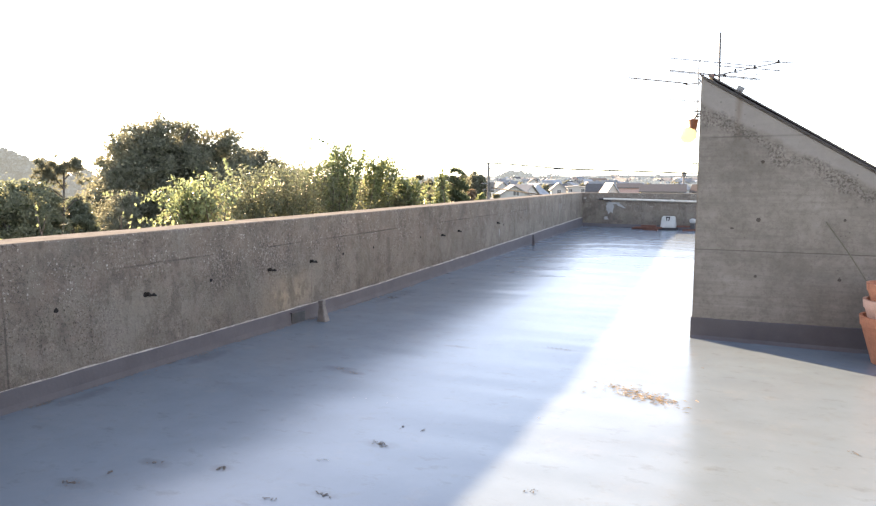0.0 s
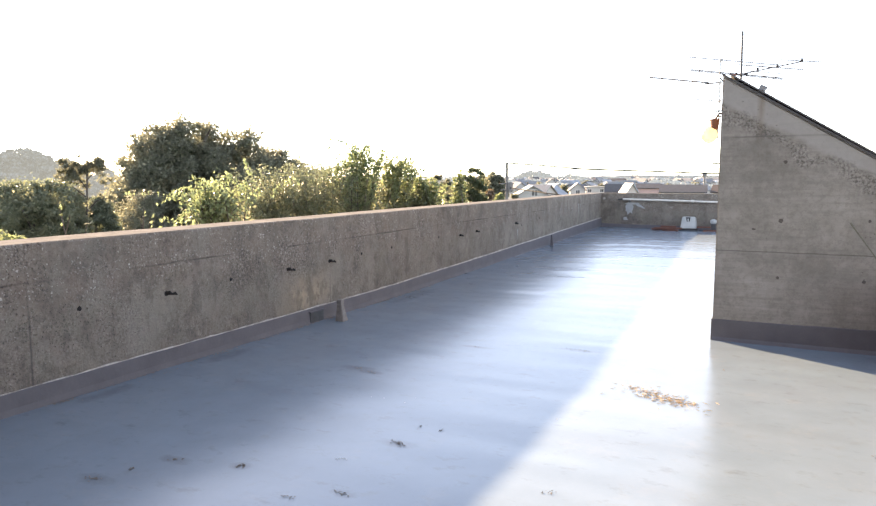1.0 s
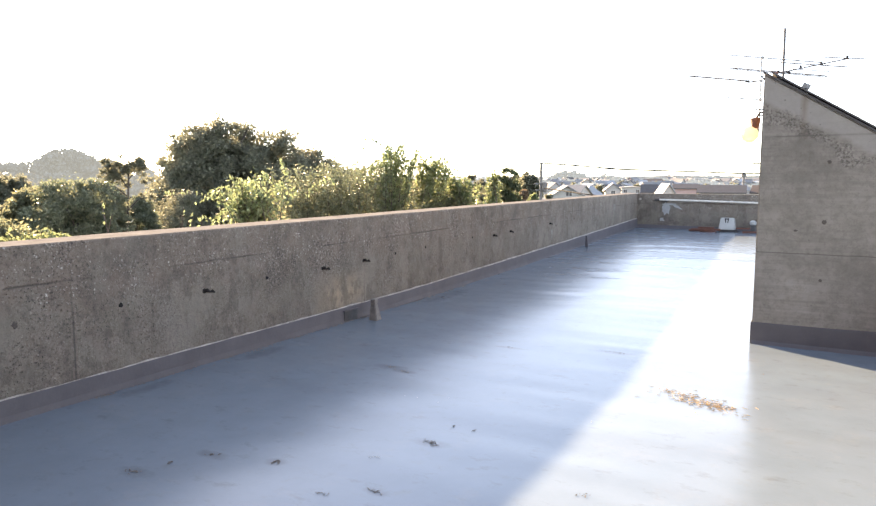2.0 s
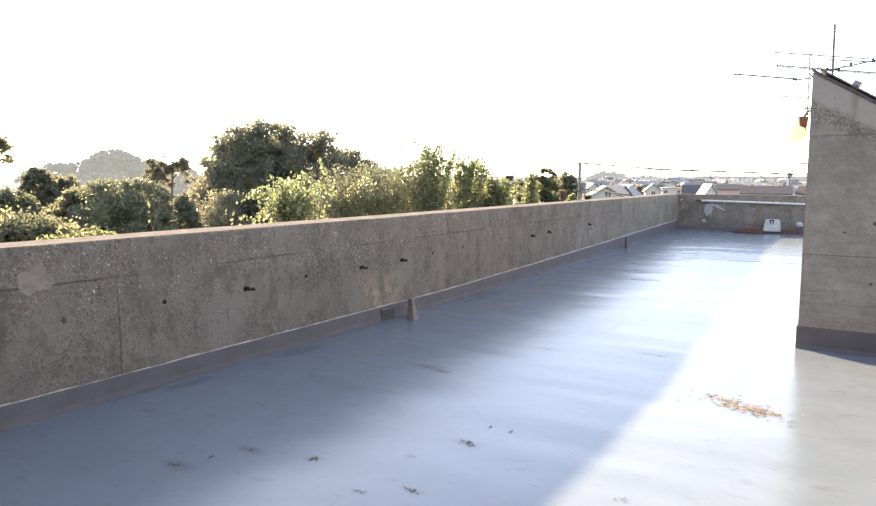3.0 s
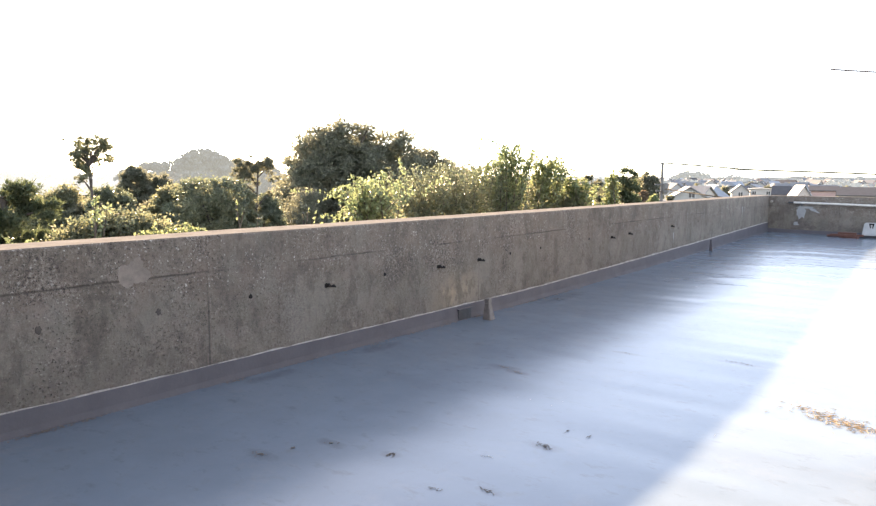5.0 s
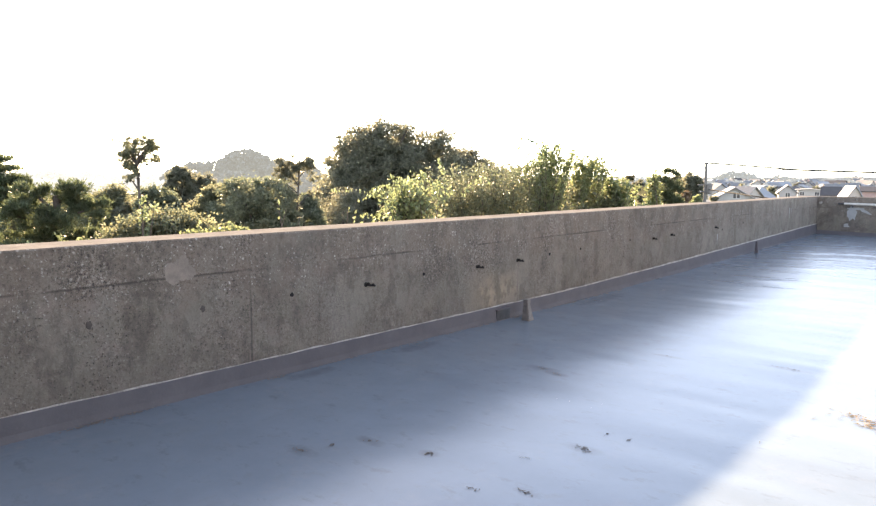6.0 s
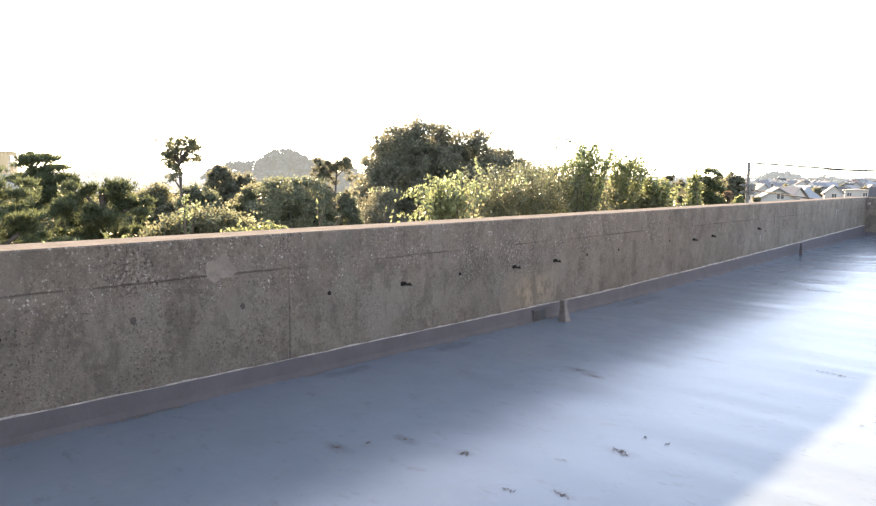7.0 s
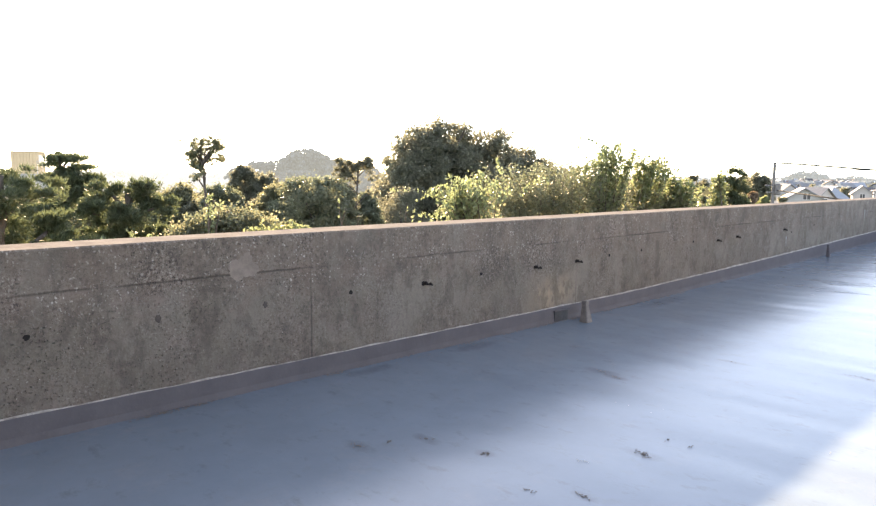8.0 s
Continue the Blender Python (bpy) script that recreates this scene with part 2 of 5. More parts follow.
def floor_coating():
    """Grey urethane waterproof coat: satin, brushed, patchy and dusty."""
    n = Nodes("deck_coating")
    big, mid, fine = n.noise(0.55, 4), n.noise(3.2, 5, 0.6), n.noise(45, 3)
    strokes = n.noise(1.0, 0.0, 0.5, n.stretched(0.5, 2.6, 1.0))
    base = n.ramp(n.math("ADD", n.math("MULTIPLY", big, 0.5), n.math("MULTIPLY", mid, 0.5)),
                  (0.3, (0.152, 0.200, 0.248)), (0.7, (0.191, 0.244, 0.298)))
    base = n.mix(n.ramp(n.noise(1.3, 3, 0.5), (0.45, 0.0), (0.8, 0.15)), base, (0.22, 0.225, 0.24))
    smear = n.noise(1.1, 4, 0.5, n.stretched(1.0, 1.4, 1.0))
    base = n.mix(n.ramp(smear, (0.50, 0.0), (0.85, 0.14)), base, (0.10, 0.112, 0.13))
    base = n.mix(n.ramp(fine, (0.55, 0.0), (0.85, 0.10)), base, (0.29, 0.29, 0.285))
    scuff = n.noise(4.4, 5, 0.68, n.stretched(1.0, 1.7, 1.0))
    base = n.mix(n.ramp(scuff, (0.575, 0.0), (0.72, 0.36)), base, (0.095, 0.105, 0.115))
    base = n.mix(n.ramp(n.noise(6.5, 6, 0.72), (0.56, 0.0), (0.74, 0.24)), base, (0.15, 0.15, 0.135))
    base = n.mix(n.ramp(n.noise(2.7, 5, 0.66), (0.57, 0.0), (0.74, 0.22)), base, (0.275, 0.28, 0.285))
    # stains where leaves have rotted
    x, y, z = n.axes()
    wobble = n.math("MULTIPLY", n.math("SUBTRACT", n.noise(9.0, 4, 0.7), 0.5), 2.2)
    for cx, cy, a, b in ((-2.135, 3.725, 0.17, 0.07), (-3.312, 5.102, 0.22, 0.08), (-3.15, 5.04, 0.14, 0.06), (-2.797, 3.008, 0.08, 0.06), (-3.409, 2.506, 0.16, 0.07), (-3.204, 2.90, 0.14, 0.06),
                         (-2.663, 6.246, 0.2, 0.05), (-1.687, 6.543, 0.3, 0.06), (-2.053, 2.977, 0.10, 0.05), (-4.66, 4.9, 0.12, 0.35), (-4.68, 3.6, 0.10, 0.3), (-4.62, 8.6, 0.16, 0.7)):
        u, v = n.math("DIVIDE", n.math("SUBTRACT", x, cx), a), n.math("DIVIDE", n.math("SUBTRACT", y, cy), b)
        away = n.math("ADD", n.math("ADD", n.math("MULTIPLY", u, u), n.math("MULTIPLY", v, v)), wobble)
        base = n.mix(n.ramp(away, (0.0, 0.34), (1.0, 0.0)), base, (0.075, 0.08, 0.088))
    rough = n.ramp(n.math("ADD", n.math("MULTIPLY", mid, 0.5), n.math("MULTIPLY", strokes, 0.5)), (0.3, 0.215), (0.7, 0.262))
    return n.done(base, rough, 0.0, n.bump(fine, 0.05, 0.001), Specular_IOR_Level=0.72)


def upstand_coating():
    n = Nodes("upstand_coating")
    mid, fine = n.noise(4.0, 5), n.noise(38, 4)
    base = n.ramp(mid, (0.3, (0.086, 0.083, 0.094)), (0.7, (0.112, 0.108, 0.120)))
    base = n.mix(n.ramp(fine, (0.55, 0.0), (0.75, 0.15)), base, (0.17, 0.165, 0.16))
    return n.done(base, 0.6, 0.0, n.bump(n.math("ADD", mid, n.math("MULTIPLY", fine, 0.4)), 0.35, 0.01))


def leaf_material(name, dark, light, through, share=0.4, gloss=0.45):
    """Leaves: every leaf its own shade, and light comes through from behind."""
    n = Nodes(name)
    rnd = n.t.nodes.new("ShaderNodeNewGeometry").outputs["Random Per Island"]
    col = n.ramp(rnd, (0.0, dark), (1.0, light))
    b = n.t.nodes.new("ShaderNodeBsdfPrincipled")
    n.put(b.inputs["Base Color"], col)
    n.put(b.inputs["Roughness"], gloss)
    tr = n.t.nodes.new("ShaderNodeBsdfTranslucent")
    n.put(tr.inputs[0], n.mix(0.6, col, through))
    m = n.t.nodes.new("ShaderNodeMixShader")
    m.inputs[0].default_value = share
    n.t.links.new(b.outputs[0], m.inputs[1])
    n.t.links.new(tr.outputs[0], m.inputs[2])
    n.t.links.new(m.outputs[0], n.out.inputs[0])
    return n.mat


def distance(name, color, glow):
    """Far distance: a pale base colour and faint emission paint in the bright air."""
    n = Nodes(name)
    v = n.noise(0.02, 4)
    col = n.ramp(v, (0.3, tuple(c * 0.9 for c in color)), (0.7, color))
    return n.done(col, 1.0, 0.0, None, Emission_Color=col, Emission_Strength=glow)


M_PARAPET, M_HOOD, M_FLOOR, M_UPSTAND = concrete_parapet(), concrete_hood(), floor_coating(), upstand_coating()
n = Nodes("parapet_top_concrete")
tn = n.noise(30, 5, 0.7)
M_TOP = n.done(n.ramp(n.math("ADD", n.math("MULTIPLY", n.noise(4.0, 4), 0.5), n.math("MULTIPLY", tn, 0.5)), (0.35, (0.155, 0.150, 0.145)), (0.65, (0.265, 0.258, 0.25))), 1.0, 0.0, n.bump(tn, 0.4, 0.006), Specular_IOR_Level=0.0)
M_BEAD = simple("sealant", (0.34, 0.325, 0.305), 0.9, 0, 0.75, 7, 0.6)
M_STUMP = simple("grey_mortar", (0.20, 0.19, 0.18), 0.85, 0, 0.3, 18, 0.4)
M_HOLE = simple("hole_shade_and_dark_marks", (0.015, 0.013, 0.012), 0.95, 0, 0.4, 40)
M_PLUG = simple("mortar_plug", (0.085, 0.075, 0.066), 0.9, 0, 0.3, 60)
M_DAMP = simple("damp_concrete", (0.135, 0.118, 0.102), 0.9, 0, 0.45, 14)
M_PATCH = simple("mortar_patch", (0.225, 0.195, 0.17), 0.9, 0, 0.3, 16)
M_PAINT = simple("white_paint_splash", (0.30, 0.315, 0.32), 0.7, 0, 0.2, 9)
M_FLASH = simple("dark_flashing", (0.075, 0.078, 0.082), 0.5, 0.3, 0.3, 20)
M_STEEL = simple("galvanised_steel", (0.13, 0.13, 0.13), 0.6, 0.2, 0.2, 30)
M_ALU = simple("weathered_aluminium", (0.20, 0.18, 0.17), 0.6, 0.2, 0.25, 40)
M_BLACKPL = simple("black_plastic", (0.03, 0.03, 0.032), 0.5, 0, 0.3, 40)
M_REDPL = simple("red_plastic", (0.22, 0.12, 0.10), 0.5, 0, 0.2, 40)
M_WHITEPIPE = simple("white_pvc", (0.56, 0.545, 0.50), 0.5, 0, 0.25, 6)
M_WHITEBOX = simple("white_plastic", (0.42, 0.44, 0.435), 0.5, 0, 0.12, 9)
M_TERRA = simple("terracotta", (0.46, 0.19, 0.11), 0.85, 0, 0.28, 11, 0.3)
M_TERRA_PALE = simple("bleached_terracotta", (0.58, 0.36, 0.28), 0.88, 0, 0.25, 9, 0.3)
M_WOODRED = simple("red_brown_wood", (0.13, 0.058, 0.042), 0.8, 0, 0.35, 16, 0.3)
M_STICK = simple("old_bamboo", (0.13, 0.12, 0.09), 0.7, 0, 0.3, 30)
M_LAMPCAP = simple("brown_lamp_cap", (0.14, 0.055, 0.035), 0.6, 0, 0.3, 25)
M_BARK = simple("bark", (0.095, 0.082, 0.072), 0.95, 0, 0.45, 9, 0.8)
M_DEBRIS = simple("dry_needles", (0.46, 0.33, 0.17), 0.9, 0, 0.4, 50)
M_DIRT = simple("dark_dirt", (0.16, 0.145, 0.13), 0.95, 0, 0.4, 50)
n = Nodes("earth_and_grass")
M_GROUND = n.done(n.ramp(n.noise(0.15, 6), (0.35, (0.05, 0.06, 0.03)), (0.65, (0.12, 0.115, 0.075))), 1.0, Specular_IOR_Level=0.0)
M_PLASTER = simple("white_house_plaster", (0.38, 0.375, 0.365), 0.85, 0, 0.08, 1.5, 0.1)
M_CREAM = simple("cream_siding", (0.60, 0.46, 0.29), 0.8, 0, 0.08, 2.0, 0.1)
M_PINK = simple("pink_plaster", (0.42, 0.30, 0.28), 0.85, 0, 0.08, 1.5, 0.1)
M_ROOF_DARK = simple("dark_slate_roof", (0.075, 0.072, 0.075), 0.7, 0, 0.2, 2.0, 0.2)
M_ROOF_GREY = simple("grey_tile_roof", (0.19, 0.195, 0.205), 0.6, 0, 0.2, 2.0, 0.2)
M_ROOF_BLUE = simple("pale_blue_roof", (0.27, 0.30, 0.34), 0.45, 0, 0.15, 2.0, 0.2)
M_ROOF_BROWN = simple("brown_roof", (0.085, 0.066, 0.058), 0.7, 0, 0.2, 2.0, 0.2)
M_SKY_BLOCKER = simple("dark_brown_sky_blocker", (0.07, 0.056, 0.046), 0.85, 0, 0.25, 6, 0.2)
M_PANE = simple("dark_window_glass", (0.05, 0.06, 0.07), 0.12, 0, 0.2, 1.0, 0.0)
M_FRAME = simple("window_frame_metal", (0.55, 0.55, 0.54), 0.5, 0.3, 0.1, 8)
M_POLE = simple("utility_pole_concrete", (0.17, 0.165, 0.16), 0.85, 0, 0.2, 3)
M_CABLE = simple("black_cable", (0.022, 0.023, 0.025), 0.95, 0, 0.2, 5)
# Leaf colours are lifted and greyed, with the haze over the trees painted in.
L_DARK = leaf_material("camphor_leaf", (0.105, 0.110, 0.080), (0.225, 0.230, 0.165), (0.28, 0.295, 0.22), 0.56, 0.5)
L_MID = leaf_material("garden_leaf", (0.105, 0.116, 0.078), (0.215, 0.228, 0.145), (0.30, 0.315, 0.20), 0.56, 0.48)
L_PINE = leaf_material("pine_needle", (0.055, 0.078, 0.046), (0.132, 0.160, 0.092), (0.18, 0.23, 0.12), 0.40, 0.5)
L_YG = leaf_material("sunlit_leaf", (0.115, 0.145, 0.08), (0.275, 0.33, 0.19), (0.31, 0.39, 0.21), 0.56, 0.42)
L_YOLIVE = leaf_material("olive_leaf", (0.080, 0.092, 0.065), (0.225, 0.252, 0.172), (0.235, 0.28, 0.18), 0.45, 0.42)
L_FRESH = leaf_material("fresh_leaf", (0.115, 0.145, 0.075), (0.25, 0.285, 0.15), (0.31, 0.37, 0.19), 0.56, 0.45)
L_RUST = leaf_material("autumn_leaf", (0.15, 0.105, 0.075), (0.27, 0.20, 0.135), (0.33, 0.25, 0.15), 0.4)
D_HILL = distance("haze_painted_woods", (0.150, 0.160, 0.158), 0.36)
D_TREES = distance("haze_painted_far_trees", (0.150, 0.168, 0.178), 0.44)
D_FAR = distance("haze_glow_far", (0.30, 0.31, 0.31), 0.42)

# amber glass: light from behind glows through it
n = Nodes("amber_glass")
gl = n.t.nodes.new("ShaderNodeBsdfPrincipled")
n.put(gl.inputs["Base Color"], (0.88, 0.80, 0.62))
n.put(gl.inputs["Roughness"], 0.35)
tr = n.t.nodes.new("ShaderNodeBsdfTranslucent")
n.put(tr.inputs[0], (0.95, 0.87, 0.68))
mx = n.t.nodes.new("ShaderNodeMixShader")
mx.inputs[0].default_value = 0.7
n.t.links.new(gl.outputs[0], mx.inputs[1])
n.t.links.new(tr.outputs[0], mx.inputs[2])
n.t.links.new(mx.outputs[0], n.out.inputs[0])
M_AMBER = n.mat


# ------------------------------------------------------------------ mesh helpers
def thing(name, label, category, group="", kind="", at=(0, 0, 0)):
    ob = new(name)
    ob.empty_display_size = 0.2
    ob.location = at
    return tagged(ob, label, category, group, kind)


def part(name, bm, material, parent=None, label="", smooth=False):
    """Links a bmesh (or a mesh) as one object under a thing or a part."""
    if isinstance(bm, bmesh.types.BMesh):
        me = bpy.data.meshes.new(name)
        bmesh.ops.recalc_face_normals(bm, faces=bm.faces)
        bm.to_mesh(me)
        bm.free()
    else:
        me = bm
    me.materials.append(material)
    if smooth:
        me.polygons.foreach_set("use_smooth", [True] * len(me.polygons))
    ob = new(name, me)
    ob.parent = parent
    return tagged(ob, label)


def box(bm, x0, x1, y0, y1, z0, z1, bevel=0.0, m=None):
    made = bmesh.ops.create_cube(bm, size=1.0)["verts"]
    for v in made:
        v.co = Vector(((x0 + x1) / 2 + v.co.x * (x1 - x0), (y0 + y1) / 2 + v.co.y * (y1 - y0), (z0 + z1) / 2 + v.co.z * (z1 - z0)))
    if bevel:
        edges = list({e for v in made for e in v.link_edges})
        made = bmesh.ops.bevel(bm, geom=edges, offset=bevel, segments=2, affect="EDGES", profile=0.6)["verts"]
    if m:
        for v in {v for f in bm.faces for v in f.verts} if m == "all" else made:
            v.co = m @ v.co
    return bm


def tube(bm, points, radii, sides=8):
    """A tapered tube through the points."""
    rings = []
    points = [Vector(p) for p in points]
    for i, p in enumerate(points):
        d = (points[min(i + 1, len(points) - 1)] - points[max(i - 1, 0)]).normalized()
        a = d.orthogonal().normalized() if abs(d.z) > 0.99 else d.cross(Vector((0, 0, 1))).normalized()
        b = d.cross(a)
        r = radii[i] if hasattr(radii, "__len__") else radii
        rings.append([bm.verts.new(p + (a * math.cos(2 * math.pi * k / sides) + b * math.sin(2 * math.pi * k / sides)) * r)
                      for k in range(sides)])
    for r0, r1 in zip(rings, rings[1:]):
        for k in range(sides):
            bm.faces.new((r0[k], r0[(k + 1) % sides], r1[(k + 1) % sides], r1[k]))
    bm.faces.new(rings[0][::-1])
    bm.faces.new(rings[-1])
    return bm


def turned(bm, profile, sides=24, at=(0, 0, 0), squash=(1, 1)):
    """A body of revolution from (radius, height) pairs, with closed ends."""
    rings = [[bm.verts.new((at[0] + r * squash[0] * math.cos(2 * math.pi * k / sides), at[1] + r * squash[1] * math.sin(2 * math.pi * k / sides), at[2] + z))
              for k in range(sides)] for r, z in profile]
    for r0, r1 in zip(rings, rings[1:]):
        for k in range(sides):
            bm.faces.new((r0[k], r0[(k + 1) % sides], r1[(k + 1) % sides], r1[k]))
    bm.faces.new(rings[0][::-1])
    bm.faces.new(rings[-1])
    return bm


def prism(bm, outline, y0, y1):
    """An outline in x and z, drawn out along y."""
    a = [bm.verts.new((x, y0, z)) for x, z in outline]
    b = [bm.verts.new((x, y1, z)) for x, z in outline]
    bm.faces.new(a)
    bm.faces.new(b[::-1])
    for i in range(len(a)):
        j = (i + 1) % len(a)
        bm.faces.new((a[j], a[i], b[i], b[j]))
    return bm


def polar(bearing, dist, slope=0.0):
    """A place round the terrace: bearing in degrees left of +y, distance, rise over the eye per metre."""
    b = radians(bearing)
    return Vector((-math.sin(b) * dist, math.cos(b) * dist, 1.7 + slope * dist))


# ------------------------------------------------------------------ large structure
WX, WY, WTOP, GROUND_Z = -4.849, 21.0, 1.227, -6.6     # inner faces of the parapets, their top, the ground below


def deck(x, y):
    """Height of the deck: it rises gently to the far end and falls to the gutter along the west parapet."""
    gutter = 0.2 * min(1.0, max(0.0, (y - 7.5) / 13.5)) ** 1.25
    crown = 0.2 * min(1.0, max(0.0, (y - 5.4) / 11.4)) ** 1.15
    k = min(1.0, max(0.0, (x + 4.6) / 1.8))
    beside = min(1.0, max(0.12, (-0.6 - x) / 0.7))
    along = min(1.0, max(0.0, (y - 8.0) / 3.0))
    return 0.012 * math.exp(-((x + 4.8) / 0.6) ** 2) + gutter + (crown - gutter) * k if x < -1.3 else crown * (beside + (1.0 - beside) * along)


bm = bmesh.new()
bmesh.ops.create_circle(bm, cap_ends=True, radius=3500, segments=48)
for v in bm.verts:
    v.co.z = GROUND_Z
tagged(part("ground", bm, M_GROUND), "earth and grass around the building", "ground", kind="structure")

XE, YS = 8.0, -4.0
nx, ny = 128, 500
def surface(x, y):
    """The coat as rolled on: shallow swells and brush waves across the deck."""
    k = 1.0 + 0.9 * min(1.0, max(0.0, (y - 8) / 6))
    lap = math.exp(-((y - 14.0 - 0.05 * x) / 0.07) ** 2) + math.exp(-((y - 17.6) / 0.07) ** 2) + 0.8 * math.exp(-((y - 11.4 + 0.04 * x) / 0.06) ** 2)
    if 13.9 < y < 17.7:
        lap += math.exp(-((x + 3.1 - 0.1 * (y - 15.8)) / 0.11) ** 2)
    return deck(x, y) + 0.004 * lap + k * (0.0055 * noise.noise(Vector((x * 0.35, y * 1.15, 0.0))) + 0.0034 * noise.noise(Vector((x * 0.5, y * 2.6, 3.0)))
            + 0.0019 * noise.noise(Vector((x * 0.9, y * 4.6, 7.0))))


verts = [(WX + (XE - WX) * i / nx, YS + (WY - YS) * j / ny) for j in range(ny + 1) for i in range(nx + 1)]
bm = bpy.data.meshes.new("floor")
bm.from_pydata([(x, y, surface(x, y)) for x, y in verts], [], [(j * (nx + 1) + i, j * (nx + 1) + i + 1, (j + 1) * (nx + 1) + i + 1, (j + 1) * (nx + 1) + i) for j in range(ny) for i in range(nx)])
tagged(part("floor", bm, M_FLOOR, smooth=True), "grey urethane-coated flat roof deck, dusty and satin", "roof deck", kind="structure")

bm = bmesh.new()
box(bm, WX - 0.43, XE + 0.2, YS - 0.2, WY + 0.28, GROUND_Z, -0.08)
tagged(part("building_body", bm, M_HOOD), "concrete building below the roof deck", "building", kind="structure")


def parapet(name, x0, x1, y0, y1, label):
    """A concrete parapet with a slightly uneven top edge, the top a slab face of its own tone."""
    bm = bmesh.new()
    long_y = (y1 - y0) > (x1 - x0)
    steps = int(max(y1 - y0, x1 - x0) / 0.25)
    rows = []
    for k in range(steps + 1):
        f = k / steps
        q = [(x0, 0), (x1, 0)] if long_y else [(0, y0), (0, y1)]
        ring = []
        for s, (zz, inset) in enumerate(((-0.08, 0), (WTOP - 0.012, 0), (WTOP, 0.012), (WTOP, -1), (WTOP - 0.012, -2), (-0.08, -2))):
            near = inset >= 0
            off = (0.012 if inset in (0.012, -1) else 0)
            jig = 0.004 * noise.noise(Vector((f * 40, s * 3.1, x0))) if 0 < s < 5 else 0
            if long_y:
                xx = (x1 - off if near else x0 + off)
                ring.append(bm.verts.new((xx + jig, y0 + f * (y1 - y0), zz + jig)))
            else:
                yy = (y0 + off if near else y1 - off)
                ring.append(bm.verts.new((x0 + f * (x1 - x0), yy + jig, zz + jig)))
        rows.append(ring)
    tops = []
    for a, b in zip(rows, rows[1:]):
        for s in range(5):
            fc = bm.faces.new((a[s], a[s + 1], b[s + 1], b[s]))
            if s == 2:
                tops.append(fc)
    for r in (rows[0], rows[-1]):
        bm.faces.new(r)
    for fc in tops:
        fc.material_index = 1
    ob = part(name, bm, M_PARAPET)
    ob.data.materials.append(M_TOP)
    return tagged(ob, label, "parapet wall", kind="structure")


wall_west = parapet("wall_west", WX - 0.43, WX, YS - 0.2, WY + 0.28, "weathered grey-brown cast concrete parapet with tie holes")
wall_north = parapet("wall_north", WX, XE + 0.2, WY, WY + 0.28, "weathered concrete parapet at the end of the deck")
# Added unseen wall behind the camera: dims the sky light on the near deck.
bm = box(bmesh.new(), WX + 0.02, XE - 0.02, -1.6, -1.3, -0.02, 7.0, 0.01)
tagged(part("wall_sky_blocker", bm, M_SKY_BLOCKER), "added dark brown wall, unseen, that blocks sky light", "wall", kind="structure")
wall_east = parapet("wall_east", XE, XE + 0.2, YS - 0.2, WY, "plain concrete parapet")
wall_south = parapet("wall_south", WX, XE, YS - 0.2, YS, "plain concrete parapet")


def upstand(name, path, out, height, label, with_bead=True):
    """The coated skirting along a wall: path of x, y; out: the way into the deck. Rough lower edge, bead on top."""
    bm, bead = bmesh.new(), bmesh.new()
    rows, beads = [], []
    for i, (x, y) in enumerate(path):
        z = deck(x, y)
        w = Vector((x * 2.2, y * 2.6, 0.7))
        top = z + height(x, y) + 0.006 * noise.noise(w)
        foot = 0.026 + 0.006 * noise.noise(w * 1.7)
        ring = []
        for o, zz in ((0.0, top), (0.014, top - 0.005), (0.018, z + 0.05), (foot, z + 0.004), (foot + 0.004, z - 0.01)):
            ring.append(bm.verts.new((x + out[0] * o, y + out[1] * o, zz)))
        rows.append(ring)
        t = -0.003 + 0.012 * min(1.0, max(0.0, (y - 4.5) / 7)) + 0.010 * max(0.0, 0.36 + noise.noise(w * 1.3) + 0.6 * noise.noise(w * 6.1))
        beads.append([bead.verts.new((x + out[0] * o, y + out[1] * o, top + zz)) for o, zz in ((0.001, -0.010), (0.013, -0.011), (0.010, t), (0.001, t + 0.003))])
    for a, b in zip(rows, rows[1:]):
        for s in range(4):
            bm.faces.new((a[s], a[s + 1], b[s + 1], b[s]))
    for k, (a, b) in enumerate(zip(beads, beads[1:])):
        for s in range(4):
            bead.faces.new((a[s], a[(s + 1) % 4], b[(s + 1) % 4], b[s]))
    ob = tagged(part(name, bm, M_UPSTAND), label, "skirting", kind="structure")
    if with_bead:
        part("mortar_bead", bead, M_BEAD, ob, "pale mortar line")
    return ob


rise = lambda x, y: 0.172 + 0.09 * min(1, max(0, (y - 8) / 12))
upstand("baseboard_west", [(WX, YS + k * 0.0625) for k in range(int((WY - YS) / 0.0625) + 1)], (1, 0), rise, "dark grey coated upstand along the parapet foot")
upstand("baseboard_north", [(WX + k * 0.2, WY) for k in range(int((XE - WX) / 0.2) + 1)], (0, -1), lambda x, y: 0.1, "dark grey coated upstand along the end parapet", False)


